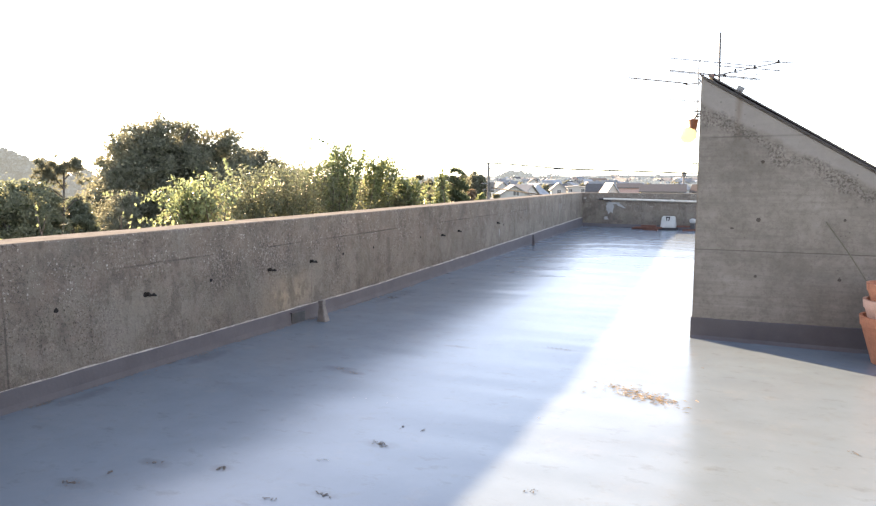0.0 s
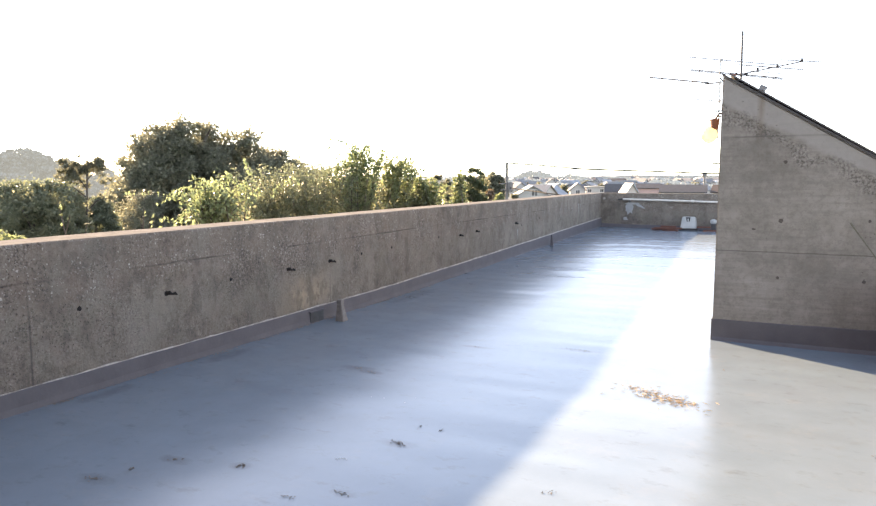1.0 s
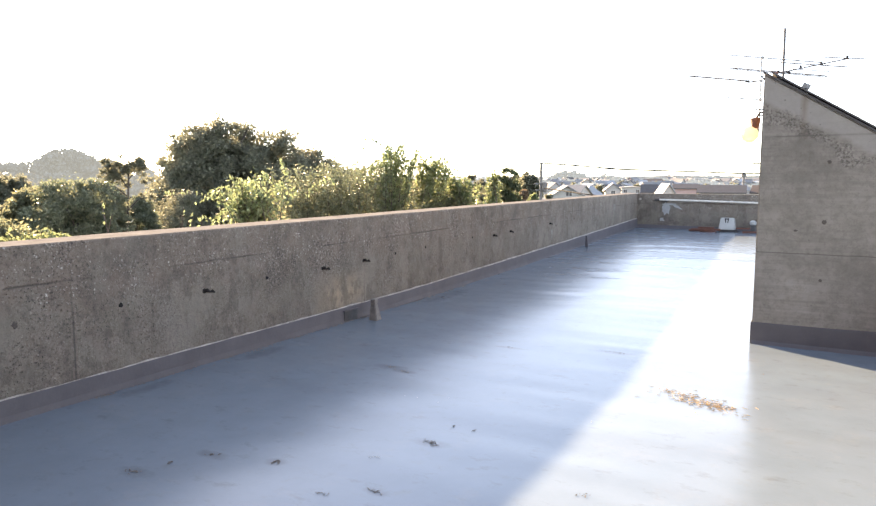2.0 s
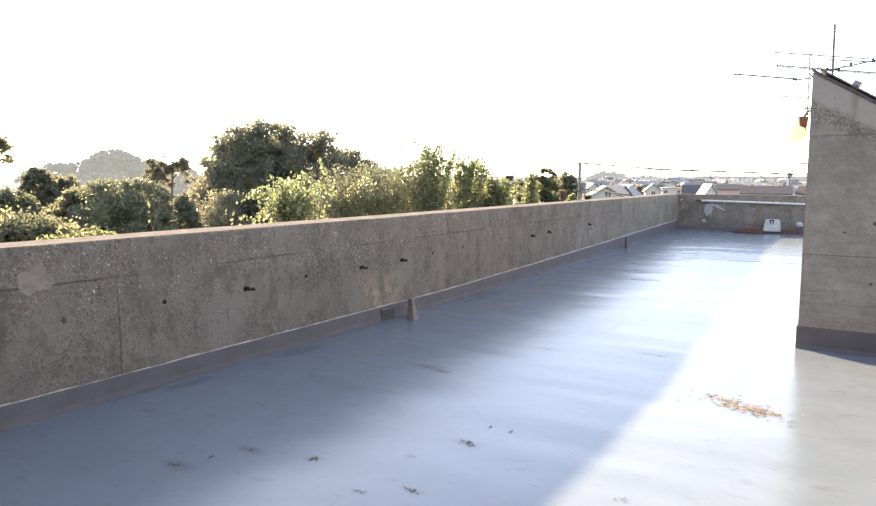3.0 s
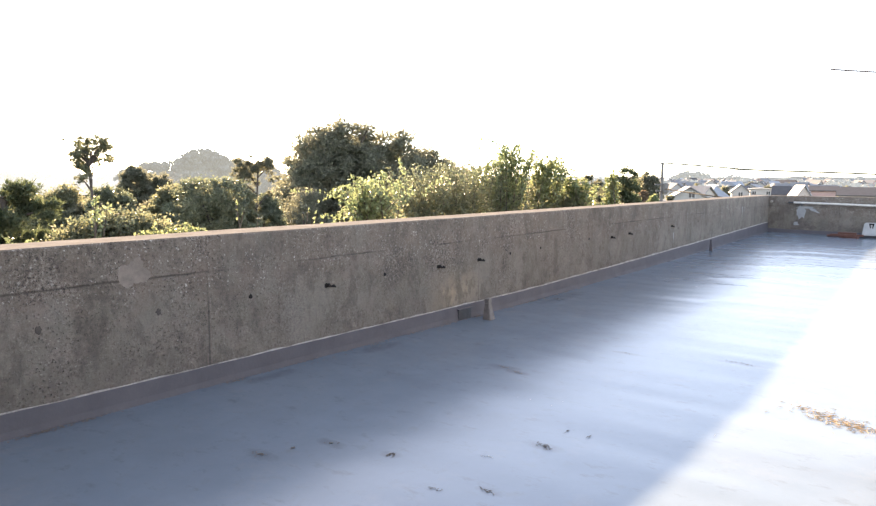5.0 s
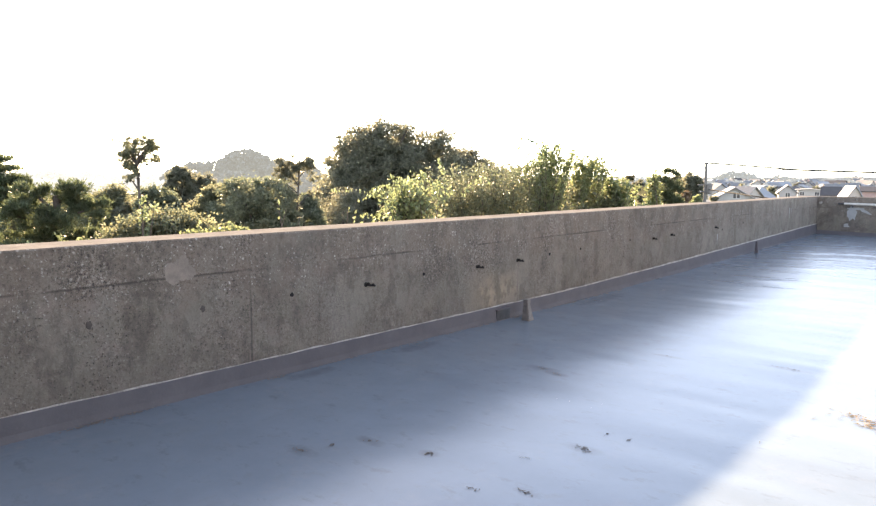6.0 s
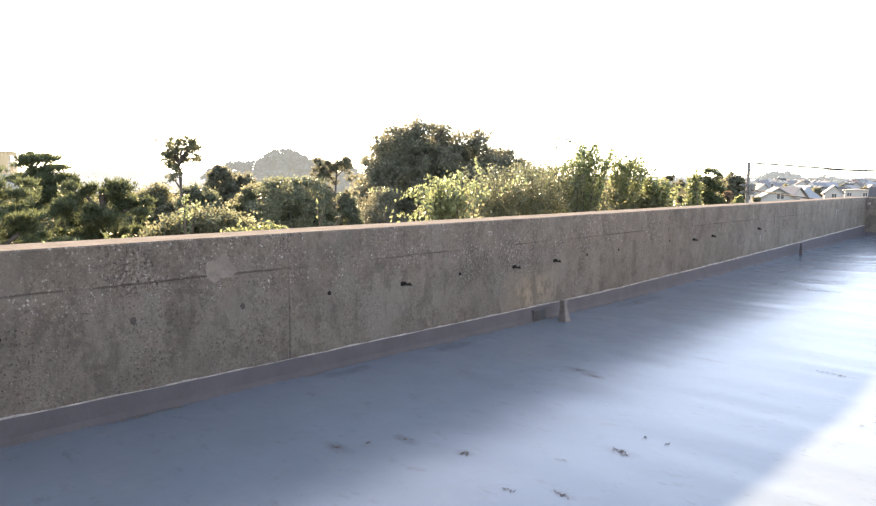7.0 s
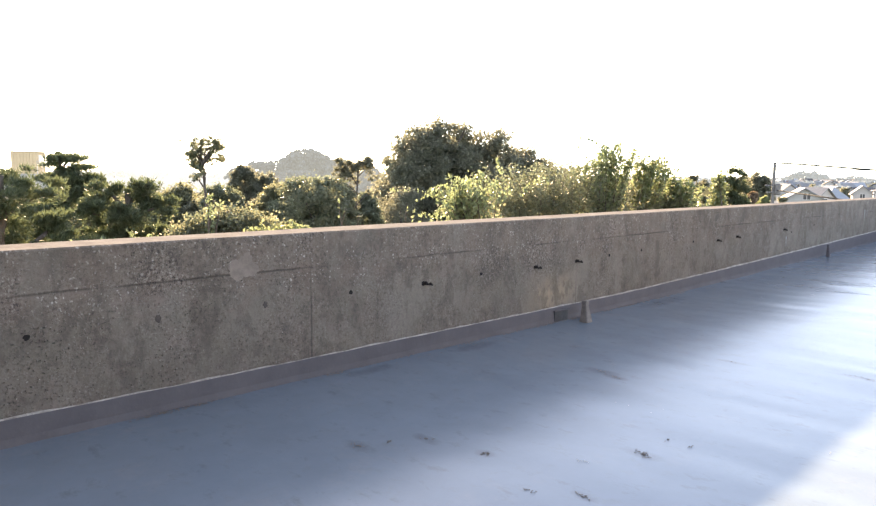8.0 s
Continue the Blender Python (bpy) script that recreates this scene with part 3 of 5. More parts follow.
# ------------------------------------------------------------------ stair hood and what hangs on it
HX, HY, HTOP, SLOPE = -0.58, 7.672, 2.72, 0.618
hood = thing("stair_hood", "grey concrete stair hood with a sloping top, standing on the deck", "stair hood", at=(HX, HY, 0))
hood.matrix_world = Matrix.Identity(4)
HXE = 3.3
hood_end = HTOP - SLOPE * (HXE - HX)
bm = prism(bmesh.new(), [(HX, -0.05), (HX, HTOP), (HXE, hood_end), (HXE, -0.05)], HY, HY + 2.9)
bmesh.ops.bevel(bm, geom=list(bm.edges), offset=0.016, segments=3, affect="EDGES")
part("body", bm, M_HOOD, hood)
bm = prism(bmesh.new(), [(HX - 0.01, HTOP + 0.006), (HX - 0.01, HTOP + 0.024), (HXE, hood_end + 0.018), (HXE, hood_end)], HY - 0.018, HY + 2.92)
part("capping", bm, M_FLASH, hood, "dark metal capping along the slope")
bm = prism(bmesh.new(), [(HX + 0.06, HTOP + 0.002), (HX + 0.06, HTOP + 0.020), (HXE, hood_end + 0.02), (HXE, hood_end)], HY + 0.06, HY + 2.8)
for v in bm.verts:
    v.co.z += 0.008
part("roof_membrane", bm, M_STEEL, hood, "grey sheet over the capping")
bm = bmesh.new()
rows = []
for k in range(33):
    x = HX + (HXE - HX) * k / 32
    w = Vector((x * 3, 1.3, 7))
    top = 0.222 + 0.012 * (x - HX) + 0.005 * noise.noise(w)
    rows.append([bm.verts.new((x, HY - o, z)) for o, z in ((0.0, top), (0.012, top - 0.006), (0.016, 0.04), (0.035 + 0.012 * noise.noise(w * 2), 0.006), (0.06, -0.01))])
for a, b in zip(rows, rows[1:]):
    for s in range(4):
        bm.faces.new((a[s], a[s + 1], b[s + 1], b[s]))
part("upstand", bm, M_UPSTAND, hood, "dark grey coated upstand")
bm = bmesh.new()
box(bm, HX - 0.012, HX - 0.0005, HY - 0.01, HY + 2.9, -0.02, 0.225, 0.003)
part("side_upstand", bm, M_UPSTAND, hood)


def disc(bm, c, r, way, depth=0.004, seed=0, tilt=1.0):
    """A shallow, uneven plug or hole mouth on a wall; way: the wall's normal."""
    way = Vector(way)
    a = Vector((0, 0, 1)).cross(way).normalized()
    up = Vector((0, 0, 1))
    c = Vector(c)
    k = 12
    rim = [bm.verts.new(c + (a * math.cos(2 * math.pi * i / k) + up * math.sin(2 * math.pi * i / k) * tilt) * r * 0.85 * (1 + 0.45 * noise.noise(Vector((i * 0.9, seed * 3.7, r * 50)))) + way * 0.0005) for i in range(k)]
    inn = [bm.verts.new(c + (v.co - c) * 0.72 + way * depth) for v in rim]
    for i in range(k):
        bm.faces.new((rim[i], rim[(i + 1) % k], inn[(i + 1) % k], inn[i]))
    bm.faces.new(inn)
    return bm


for i, (x, z, r) in enumerate(((0.029, 1.848, 0.021), (0.015, 1.268, 0.024), (0.010, 0.694, 0.018), (0.77, 1.281, 0.016), (0.755, 0.70, 0.02), (-0.23, 1.176, 0.022))):
    part("tie_plug", disc(bmesh.new(), (x, HY, z), r, (0, -1, 0), 0.003, i, 0.6 if i == 5 else 1.0), M_PLUG, hood, "dark mortar plug of a form tie")

# wall lamp on the side of the hood
lamp = thing("wall_lamp", "brown-capped outdoor wall lamp with an amber glass globe", "wall lamp", at=(-0.70, 8.4, 2.2))
lamp.matrix_world = Matrix.Identity(4)
part("cap", turned(bmesh.new(), [(0.012, 0.0), (0.040, 0.004), (0.052, 0.10), (0.056, 0.115), (0.02, 0.125)], 20, (-0.700, 8.4, 2.225)), M_LAMPCAP, lamp, "dark red-brown cap")
part("arm", tube(bmesh.new(), [(-0.70, 8.4, 2.33), (-0.66, 8.4, 2.40), (HX, 8.4, 2.41)], 0.012), M_FLASH, lamp)
part("back_plate", box(bmesh.new(), HX - 0.015, HX + 0.005, 8.35, 8.45, 2.33, 2.46, 0.004), M_FLASH, lamp)
bm = bmesh.new()
bmesh.ops.create_uvsphere(bm, u_segments=24, v_segments=16, radius=0.092)
for v in bm.verts:
    v.co = v.co + Vector((-0.752, 8.4, 2.170))
part("globe", bm, M_AMBER, lamp, "amber translucent glass globe", True)
part("socket", tube(bmesh.new(), [(-0.672, 8.4, 2.225), (-0.672, 8.4, 2.13)], 0.014), M_BLACKPL, lamp)

for z, y in ((2.405, 8.1), (1.845, 8.1), (2.92, 8.0)):
    hook = thing("wall_hook", "dark metal hook on the side of the stair hood", "hook", "hooks on the hood")
    part("shank", tube(bmesh.new(), [(HX + 0.01, y, z), (HX - 0.09, y, z), (HX - 0.10, y, z + 0.012)], 0.008, 6), M_BLACKPL, hook) if z < 2.7 else part("shank", tube(bmesh.new(), [(-0.60, y, 2.70), (-0.63, y, 2.74)], 0.008, 6), M_BLACKPL, hook)

plate = thing("roof_bracket", "small white plate bracket fixed on the hood slope", "bracket")
bm = box(bmesh.new(), -0.036, 0.036, -0.006, 0.006, -0.03, 0.075, 0.003)
bm.transform(pose(-0.232, 7.80, 2.545, 0, 27, 0))
part("plate", bm, M_PAINT, plate)
part("bolt", turned(bmesh.new(), [(0.010, 0), (0.010, 0.012), (0.006, 0.015)], 8, (-0.215, 7.785, 2.556)), M_BLACKPL, plate)

# ------------------------------------------------------------------ antenna behind the hood
def rod(name, a, b, r, parent, mat=None, label=""):
    return part(name, tube(bmesh.new(), [a, b], r, 6), mat or M_ALU, parent, label)


ant = thing("tv_antenna", "weathered aluminium television aerial on a thin mast", "antenna")
rod("mast", (-0.552, 10.5, 2.2), (-0.568, 10.5, 3.67), 0.016, ant, M_STEEL)
rod("boom", (-0.64, 10.45, 3.08), (0.19, 10.62, 3.235), 0.0105, ant)
rod("dipole", (-1.225, 10.48, 3.185), (-0.043, 10.48, 2.992), 0.007, ant)
rod("dipole", (-1.225, 10.50, 3.205), (-0.043, 10.50, 3.012), 0.0095, ant)
rod("element", (-0.607, 10.55, 3.235), (0.195, 10.55, 3.115), 0.009, ant)
rod("element", (-0.45, 10.52, 3.135), (0.0, 10.52, 3.065), 0.0068, ant)
rod("element", (-0.089, 10.6, 3.27), (0.417, 10.6, 3.205), 0.0081, ant)
for x, y, z in ((-0.62, 10.46, 3.095), (-0.12, 10.55, 3.185), (-0.36, 10.52, 3.15), (0.17, 10.6, 3.245), (-0.49, 10.48, 3.085)):
    part("clamp", box(bmesh.new(), x - 0.015, x + 0.015, y - 0.015, y + 0.015, z - 0.014, z + 0.026, 0.004), M_BLACKPL, ant, "black plastic clamp")
part("feed_box", box(bmesh.new(), -0.69, -0.62, 10.43, 10.48, 3.06, 3.10, 0.008), M_REDPL, ant, "faded red connection box")
ant2 = thing("tv_antenna", "thin weathered aluminium aerial on a slender post", "antenna")
rod("post", (-0.785, 10.0, 2.46), (-0.795, 10.0, 3.25), 0.008, ant2, M_STEEL)
part("stay", tube(bmesh.new(), [(-0.78, 10.0, 2.5), (HX, 10.0, 2.5)], 0.01, 6), M_STEEL, ant2)
rod("element", (-1.202, 10.0, 3.30), (-0.108, 10.0, 3.118), 0.0081, ant2)
rod("element", (-1.697, 10.0, 3.065), (-0.93, 10.0, 2.945), 0.0115, ant2)
rod("boom", (-0.95, 10.0, 2.93), (-0.77, 10.0, 2.945), 0.0108, ant2)
rod("element", (-1.191, 10.0, 2.752), (-0.778, 10.0, 2.697), 0.0081, ant2)
part("clamp", box(bmesh.new(), -0.975, -0.925, 9.98, 10.02, 2.932, 2.958, 0.004), M_BLACKPL, ant2, "black plastic clamp")
for z in (2.70, 2.94, 3.23):
    part("clamp", box(bmesh.new(), -0.80, -0.765, 9.98, 10.02, z - 0.02, z + 0.02, 0.005), M_WHITEBOX, ant2, "pale plastic clamp")

# ------------------------------------------------------------------ pots and stick
def pot(name, x, y, z, r0, r1, h, mat, label, group):
    ob = thing(name, label, "flower pot", group)
    part("body", turned(bmesh.new(), [(r0, z), (r1 * 0.965, z + h * 0.80), (r1, z + h * 0.81), (r1 * 1.03, z + h), (r1 * 0.93, z + h), (r1 * 0.88, z + h * 0.72), (r0 * 0.85, z + 0.03)], 32, (x, y, 0)), mat, ob, smooth=False)
    return ob


PX, PY = 1.185, 7.30
pot("flower_pot", PX, PY, 0.004, 0.175, 0.285, 0.435, M_TERRA, "large terracotta pot standing on the deck by the hood", "stacked pots")
pot("flower_pot", PX + 0.005, PY + 0.005, 0.20, 0.165, 0.270, 0.39, M_TERRA_PALE, "bleached terracotta pot nested in a larger one", "stacked pots")
pot("flower_pot", PX, PY + 0.01, 0.38, 0.160, 0.245, 0.36, M_TERRA, "terracotta pot on top of the nested stack", "stacked pots")
stick = thing("bamboo_stick", "thin dark stick leaning from the pots against the concrete", "stick")
part("rod", tube(bmesh.new(), [(1.02, 7.42, 0.62), (0.80, 7.55, 0.985), (0.612, 7.655, 1.262)], [0.006, 0.0065, 0.0085], 7), M_STICK, stick)

# ------------------------------------------------------------------ west parapet: tie holes, patches, drains
HOLES = ((1.025, 0.679, 0), (1.843, 0.686, 1), (2.685, 0.681, 1), (3.515, 0.686, 0), (4.370, 0.677, 2), (5.176, 0.694, 0), (6.059, 0.689, 2),
         (6.849, 0.695, 2), (7.572, 0.713, 0), (8.351, 0.725, 0), (9.84, 0.75, 0), (10.646, 0.722, 2), (11.355, 0.741, 2), (13.40, 0.763, 2), (13.79, 0.702, 0), (15.0, 0.78, 0))
for i, (y, z, sort) in enumerate(HOLES):
    r = (0.023, 0.026, 0.027)[sort]
    # Open tie holes are raised discs; near-black colour paints the shade inside them.
    bm = disc(bmesh.new(), (WX, y, z), r, (1, 0, 0), 0.003, i, 1.3 if sort == 1 else 1.0)
    hole = part("tie_hole", bm, M_PLUG if sort == 1 else M_HOLE, wall_west)
    if sort == 2:   # a near-black stub that sticks out
        part("tie_stub", tube(bmesh.new(), [(WX - 0.01, y, z), (WX + 0.018, y + 0.018, z + 0.004), (WX + 0.026, y + 0.042, z - 0.010), (WX + 0.030, y + 0.066, z - 0.006), (WX + 0.034, y + 0.088, z - 0.020)], [0.016, 0.020, 0.009, 0.015, 0.008], 7), M_HOLE, hole)

bm = bmesh.new()
c = bm.verts.new((WX + 0.003, 2.495, 0.985))
rim = []
for k in range(56):
    a = 2 * math.pi * k / 56
    r = 0.098 * (1 + 0.5 * noise.noise(Vector((math.cos(a) * 1.3, math.sin(a) * 1.3, 4.0))) + 0.22 * noise.noise(Vector((math.cos(a) * 5, math.sin(a) * 5, 9.0))))
    rim.append(bm.verts.new((WX + 0.0008, 2.495 + r * 1.12 * math.cos(a), 0.985 + r * math.sin(a))))
for k in range(56):
    bm.faces.new((c, rim[k], rim[(k + 1) % 56]))
part("mortar_patch", bm, M_PATCH, wall_west, "pale round mortar patch", True)


def wedge(name, x, y, h, w, label, mat=M_STUMP):
    """A little tapered mortar stump in front of the upstand."""
    ob = thing(name, label, "mortar stump", "stumps at the parapet foot")
    z = deck(x, y)
    bm = box(bmesh.new(), x - w / 2, x + w / 2, y - w / 2, y + w / 2, z - 0.006, z + h, 0.0)
    for v in bm.verts:
        if v.co.z > z + 0.05:
            v.co.x = x - w * 0.15 + (v.co.x - x) * 0.5
            v.co.y = y + (v.co.y - y) * 0.5
    bmesh.ops.bevel(bm, geom=list(bm.edges), offset=0.007, segments=2, affect="EDGES")
    part("body", bm, mat, ob)
    cap = box(bmesh.new(), x - w * 0.42, x + w * 0.14, y - w * 0.28, y + w * 0.28, z + h - 0.004, z + h + w * 0.42, 0.006)
    part("cap", cap, mat, ob, "small square mortar cap")
    return ob


wedge("mortar_stump", -4.60, 6.73, 0.20, 0.115, "tapered grey mortar stump at the parapet foot")
for y, z0, z1, w in ((18.35, 0.74, 0.99, 0.05), (18.52, 0.83, 0.98, 0.03), (13.54, 0.44, 0.63, 0.035)):      # runs of white paint
    bm = bmesh.new()
    left, right = [], []
    for k in range(7):
        f = k / 6
        half = w * (0.35 + 0.65 * f) * (1 + 0.6 * noise.noise(Vector((f * 4, y, 2))))
        zz = z0 + (z1 - z0) * f
        left.append(bm.verts.new((WX + 0.003, y - half / 2, zz)))
        right.append(bm.verts.new((WX + 0.003, y + half / 2, zz)))
    for k in range(6):
        bm.faces.new((left[k], left[k + 1], right[k + 1], right[k]))
    part("paint_run", bm, M_PAINT, wall_west, "white paint run")
# A dark plate on the upstand stands in for the shaded drain recess.
drain = thing("drain_mouth", "drain mouth beside a mortar stump, its shade a dark plate", "drain")
zd = deck(-4.8, 6.5)
part("recess_shade", box(bmesh.new(), WX + 0.012, WX + 0.027, 6.42, 6.68, zd - 0.004, zd + 0.125, 0.004), M_FLASH, drain, "dark plate in place of the recess shade")
part("lip", box(bmesh.new(), WX + 0.012, WX + 0.05, 6.40, 6.70, zd + 0.125, zd + 0.138, 0.004), M_UPSTAND, drain)
wedge("mortar_stump", -4.70, 15.5, 0.22, 0.075, "dark coated mortar stump at the parapet foot", M_UPSTAND)
# ------------------------------------------------------------------ end parapet: pipe, paint, box, boards
pipe = thing("white_pipe", "long white plastic pipe held along the end parapet", "pipe")
part("tube", tube(bmesh.new(), [(-4.19, 20.90, 1.05), (-2.9, 20.90, 1.028), (-1.6, 20.90, 1.0), (1.5, 20.90, 0.94)], 0.029, 12), M_WHITEPIPE, pipe, smooth=False)
part("end_cap", tube(bmesh.new(), [(-4.33, 20.90, 1.045), (-4.185, 20.90, 1.05)], 0.022, 10), M_BLACKPL, pipe, "dark inner pipe end")
part("coupling", tube(bmesh.new(), [(-2.28, 20.90, 1.0165), (-2.2, 20.90, 1.015)], 0.038, 12), M_WHITEPIPE, pipe)
for x in (-4.0, -2.24, -0.4):
    part("holder", box(bmesh.new(), x - 0.015, x + 0.015, 20.93, 21.01, 0.95, 1.04, 0.004), M_FLASH, pipe)
bm = bmesh.new()
for s, (cx, cz, rx, rz) in enumerate(((-4.01, 0.80, 0.115, 0.18), (-4.10, 0.47, 0.09, 0.05), (-3.72, 0.86, 0.16, 0.035), (-3.93, 0.92, 0.2, 0.03))):
    c = bm.verts.new((cx, WY - 0.004, cz))
    rim = []
    for k in range(26):
        a = 2 * math.pi * k / 26
        r = 1 + 0.5 * noise.noise(Vector((math.cos(a) * 2, math.sin(a) * 2, s * 5.0)))
        rim.append(bm.verts.new((cx + rx * r * math.cos(a), WY - 0.0035, cz + rz * r * math.sin(a) - (rx * math.cos(a) * 0.5 if s == 2 else 0))))
    for k in range(26):
        bm.faces.new((c, rim[k], rim[(k + 1) % 26]))
stain = bmesh.new()
for k, (sx, sz, sr, tall) in enumerate(((-4.12, 0.40, 0.17, 0.9), (-3.92, 0.42, 0.15, 0.7), (-4.02, 0.52, 0.10, 1.4), (-3.72, 0.38, 0.12, 0.5))):
    disc(stain, (sx, WY - 0.001 * k, sz), sr, (0, -1, 0), 0.002, k + 20, tall)
part("damp_stain", stain, M_DAMP, wall_north, "dark damp stain below the paint splashes")
part("paint_splash", bm, M_PAINT, wall_north, "white paint splashes")
spout = thing("overflow_spout", "short overflow spout in the parapet corner", "spout")
part("pipe", tube(bmesh.new(), [(-4.76, WY + 0.03, 1.065), (-4.76, WY - 0.10, 1.06)], 0.03, 10), M_BEAD, spout)

zb = deck(-2.28, 20.6)
crate = thing("white_container", "white plastic container with dark stains, above a dark gap", "container")
bm = box(bmesh.new(), -0.215, 0.215, -0.16, 0.16, 0.0, 0.33, 0.0)
for v in bm.verts:
    if v.co.z > 0.2:
        v.co.x *= 0.80
        v.co.y *= 0.7
bmesh.ops.bevel(bm, geom=list(bm.edges), offset=0.02, segments=2, affect="EDGES")
bm.transform(pose(-2.28, 20.62, zb + 0.055))
part("body", bm, M_WHITEBOX, crate)
# A black block fills the gap under the body, painting its shade.
part("base", box(bmesh.new(), -2.52, -2.04, 20.47, 20.8, zb - 0.02, zb + 0.065, 0.01), M_BLACKPL, crate, "black block in place of the shaded gap")
bm = bmesh.new()
for x0, x1, d in ((-0.07, -0.035, 0.02), (0.015, 0.05, -0.015), (-0.055, 0.04, 0.0)):
    top, low = zb + 0.377, zb + (0.255 if d else 0.345)
    q = [bm.verts.new((-2.28 + xx + (d if zz == low else 0), 20.62 - 0.112 - (top - zz) * 0.15 - 0.008, zz)) for xx, zz in ((x0, top), (x1, top), (x1 - 0.008, low), (x0 + 0.008, low))]
    bm.faces.new(q)
part("stain", bm, M_HOLE, crate, "dark streaks")
random.seed(5)
for k in range(7):
    x, y, a, ln = (-3.0 + 0.09 * k + random.uniform(-0.05, 0.05), 20.45 + random.uniform(-0.25, 0.2), random.uniform(-25, 25), random.uniform(0.35, 0.6)) if k < 5 else (-1.86 + 0.16 * (k - 5), 20.4, random.uniform(-20, 20), 0.36)
    board = thing("board_offcut", "red-brown wooden board lying on the deck by the end parapet", "board", "boards on the deck")
    bm = box(bmesh.new(), -ln / 2, ln / 2, -0.05, 0.05, 0, 0.045, 0.004)
    bm.transform(pose(x, y, deck(x, y) + 0.004 + 0.046 * (k % 3), 0, random.uniform(-1, 1), a))
    part("plank", bm, M_WOODRED, board)
jug = thing("white_jug", "small round white jug beside the end parapet", "jug")
part("body", turned(bmesh.new(), [(0.06, 0.0), (0.085, 0.03), (0.09, 0.09), (0.05, 0.12), (0.03, 0.13)], 16, (-1.64, 20.7, 0.40)), M_WHITEBOX, jug)
part("stand", box(bmesh.new(), -1.70, -1.58, 20.64, 20.76, deck(-1.64, 20.7) - 0.02, 0.402, 0.01), M_FLASH, jug, "dark stand")

# ------------------------------------------------------------------ litter on the deck
def litter(name, places, mat, label, size=(0.012, 0.045), thin=0.25, seed=1):
    """Many tiny dry bits lying flat: centre x, y, spread x, y, turn, count."""
    rnd = random.Random(seed)
    verts, faces = [], []
    for cx, cy, sx, sy, turn, count in places:
        ca, sa = math.cos(radians(turn)), math.sin(radians(turn))
        for _ in range(count):
            u, v = rnd.gauss(0, sx * 0.45), rnd.gauss(0, max(sy, 0.02) * 0.6)
            x, y = cx + u * ca - v * sa, cy + u * sa + v * ca
            a, ln = rnd.uniform(0, math.pi), rnd.uniform(*size)
            dx, dy = math.cos(a) * ln / 2, math.sin(a) * ln / 2
            z = surface(x, y) + 0.003
            k = len(verts)
            verts += [(x - dx, y - dy, z), (x - dy * thin, y + dx * thin, z + 0.001), (x + dx, y + dy, z + rnd.uniform(0, 0.004)), (x + dy * thin, y - dx * thin, z + 0.001), (x, y, z + 0.004)]
            faces += [(k, k + 4, k + 1), (k + 1, k + 4, k + 2), (k + 2, k + 4, k + 3), (k + 3, k + 4, k)]
    me = bpy.data.meshes.new(name)
    me.from_pydata(verts, [], faces)
    return tagged(part(name, me, mat), label, "litter", kind="stuff")


litter("dry_needles", ((-0.98, 5.58, 0.13, 0.06, -35, 30), (-0.80, 5.45, 0.24, 0.10, -25, 130), (-0.60, 5.36, 0.20, 0.09, -20, 90), (-0.75, 5.45, 0.5, 0.2, -25, 40)), M_DEBRIS, "dry brown pine needles scattered on the deck", (0.025, 0.075), 0.035)
litter("leaf_bits", ((-2.797, 3.008, 0.03, 0.02, 20, 26), (-2.135, 3.725, 0.08, 0.025, -20, 45), (-2.142, 4.051, 0.008, 0.008, 0, 6), (-1.982, 4.055, 0.012, 0.01, 0, 8), (-3.312, 5.102, 0.10, 0.03, -20, 16), (-3.147, 5.041, 0.06, 0.02, -15, 14), (-2.663, 6.246, 0.08, 0.02, -20, 8),
                       (-1.687, 6.543, 0.16, 0.015, -15, 14), (-0.379, 6.438, 0.01, 0.01, 0, 6), (-1.05, 3.472, 0.05, 0.015, 10, 10), (-2.053, 2.977, 0.05, 0.012, 10, 12), (0.611, 4.803, 0.05, 0.006, -60, 10), (-3.409, 2.506, 0.06, 0.03, 20, 16),
                       (-3.337, 2.696, 0.02, 0.01, 0, 8), (-3.204, 2.90, 0.05, 0.015, 30, 12), (-2.259, 2.811, 0.07, 0.012, 10, 10), (-4.70, 4.3, 0.03, 0.7, 0, 30), (-4.69, 9.0, 0.03, 1.6, 0, 40)), M_DIRT, "small dark bits of dead leaves on the deck", (0.006, 0.028), 0.35, 3)


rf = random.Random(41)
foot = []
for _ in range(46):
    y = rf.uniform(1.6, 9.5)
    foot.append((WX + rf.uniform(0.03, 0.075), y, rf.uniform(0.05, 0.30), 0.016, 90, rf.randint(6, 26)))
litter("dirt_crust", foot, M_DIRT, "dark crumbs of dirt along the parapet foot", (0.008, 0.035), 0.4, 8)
litter("white_flakes", ((-2.30, 3.35, 0.05, 0.02, 10, 7), (-1.35, 4.6, 0.02, 0.02, 0, 3), (-2.6, 4.5, 0.3, 0.2, 0, 4)), M_WHITEBOX, "tiny white paint flakes on the deck", (0.008, 0.018), 0.5, 9)


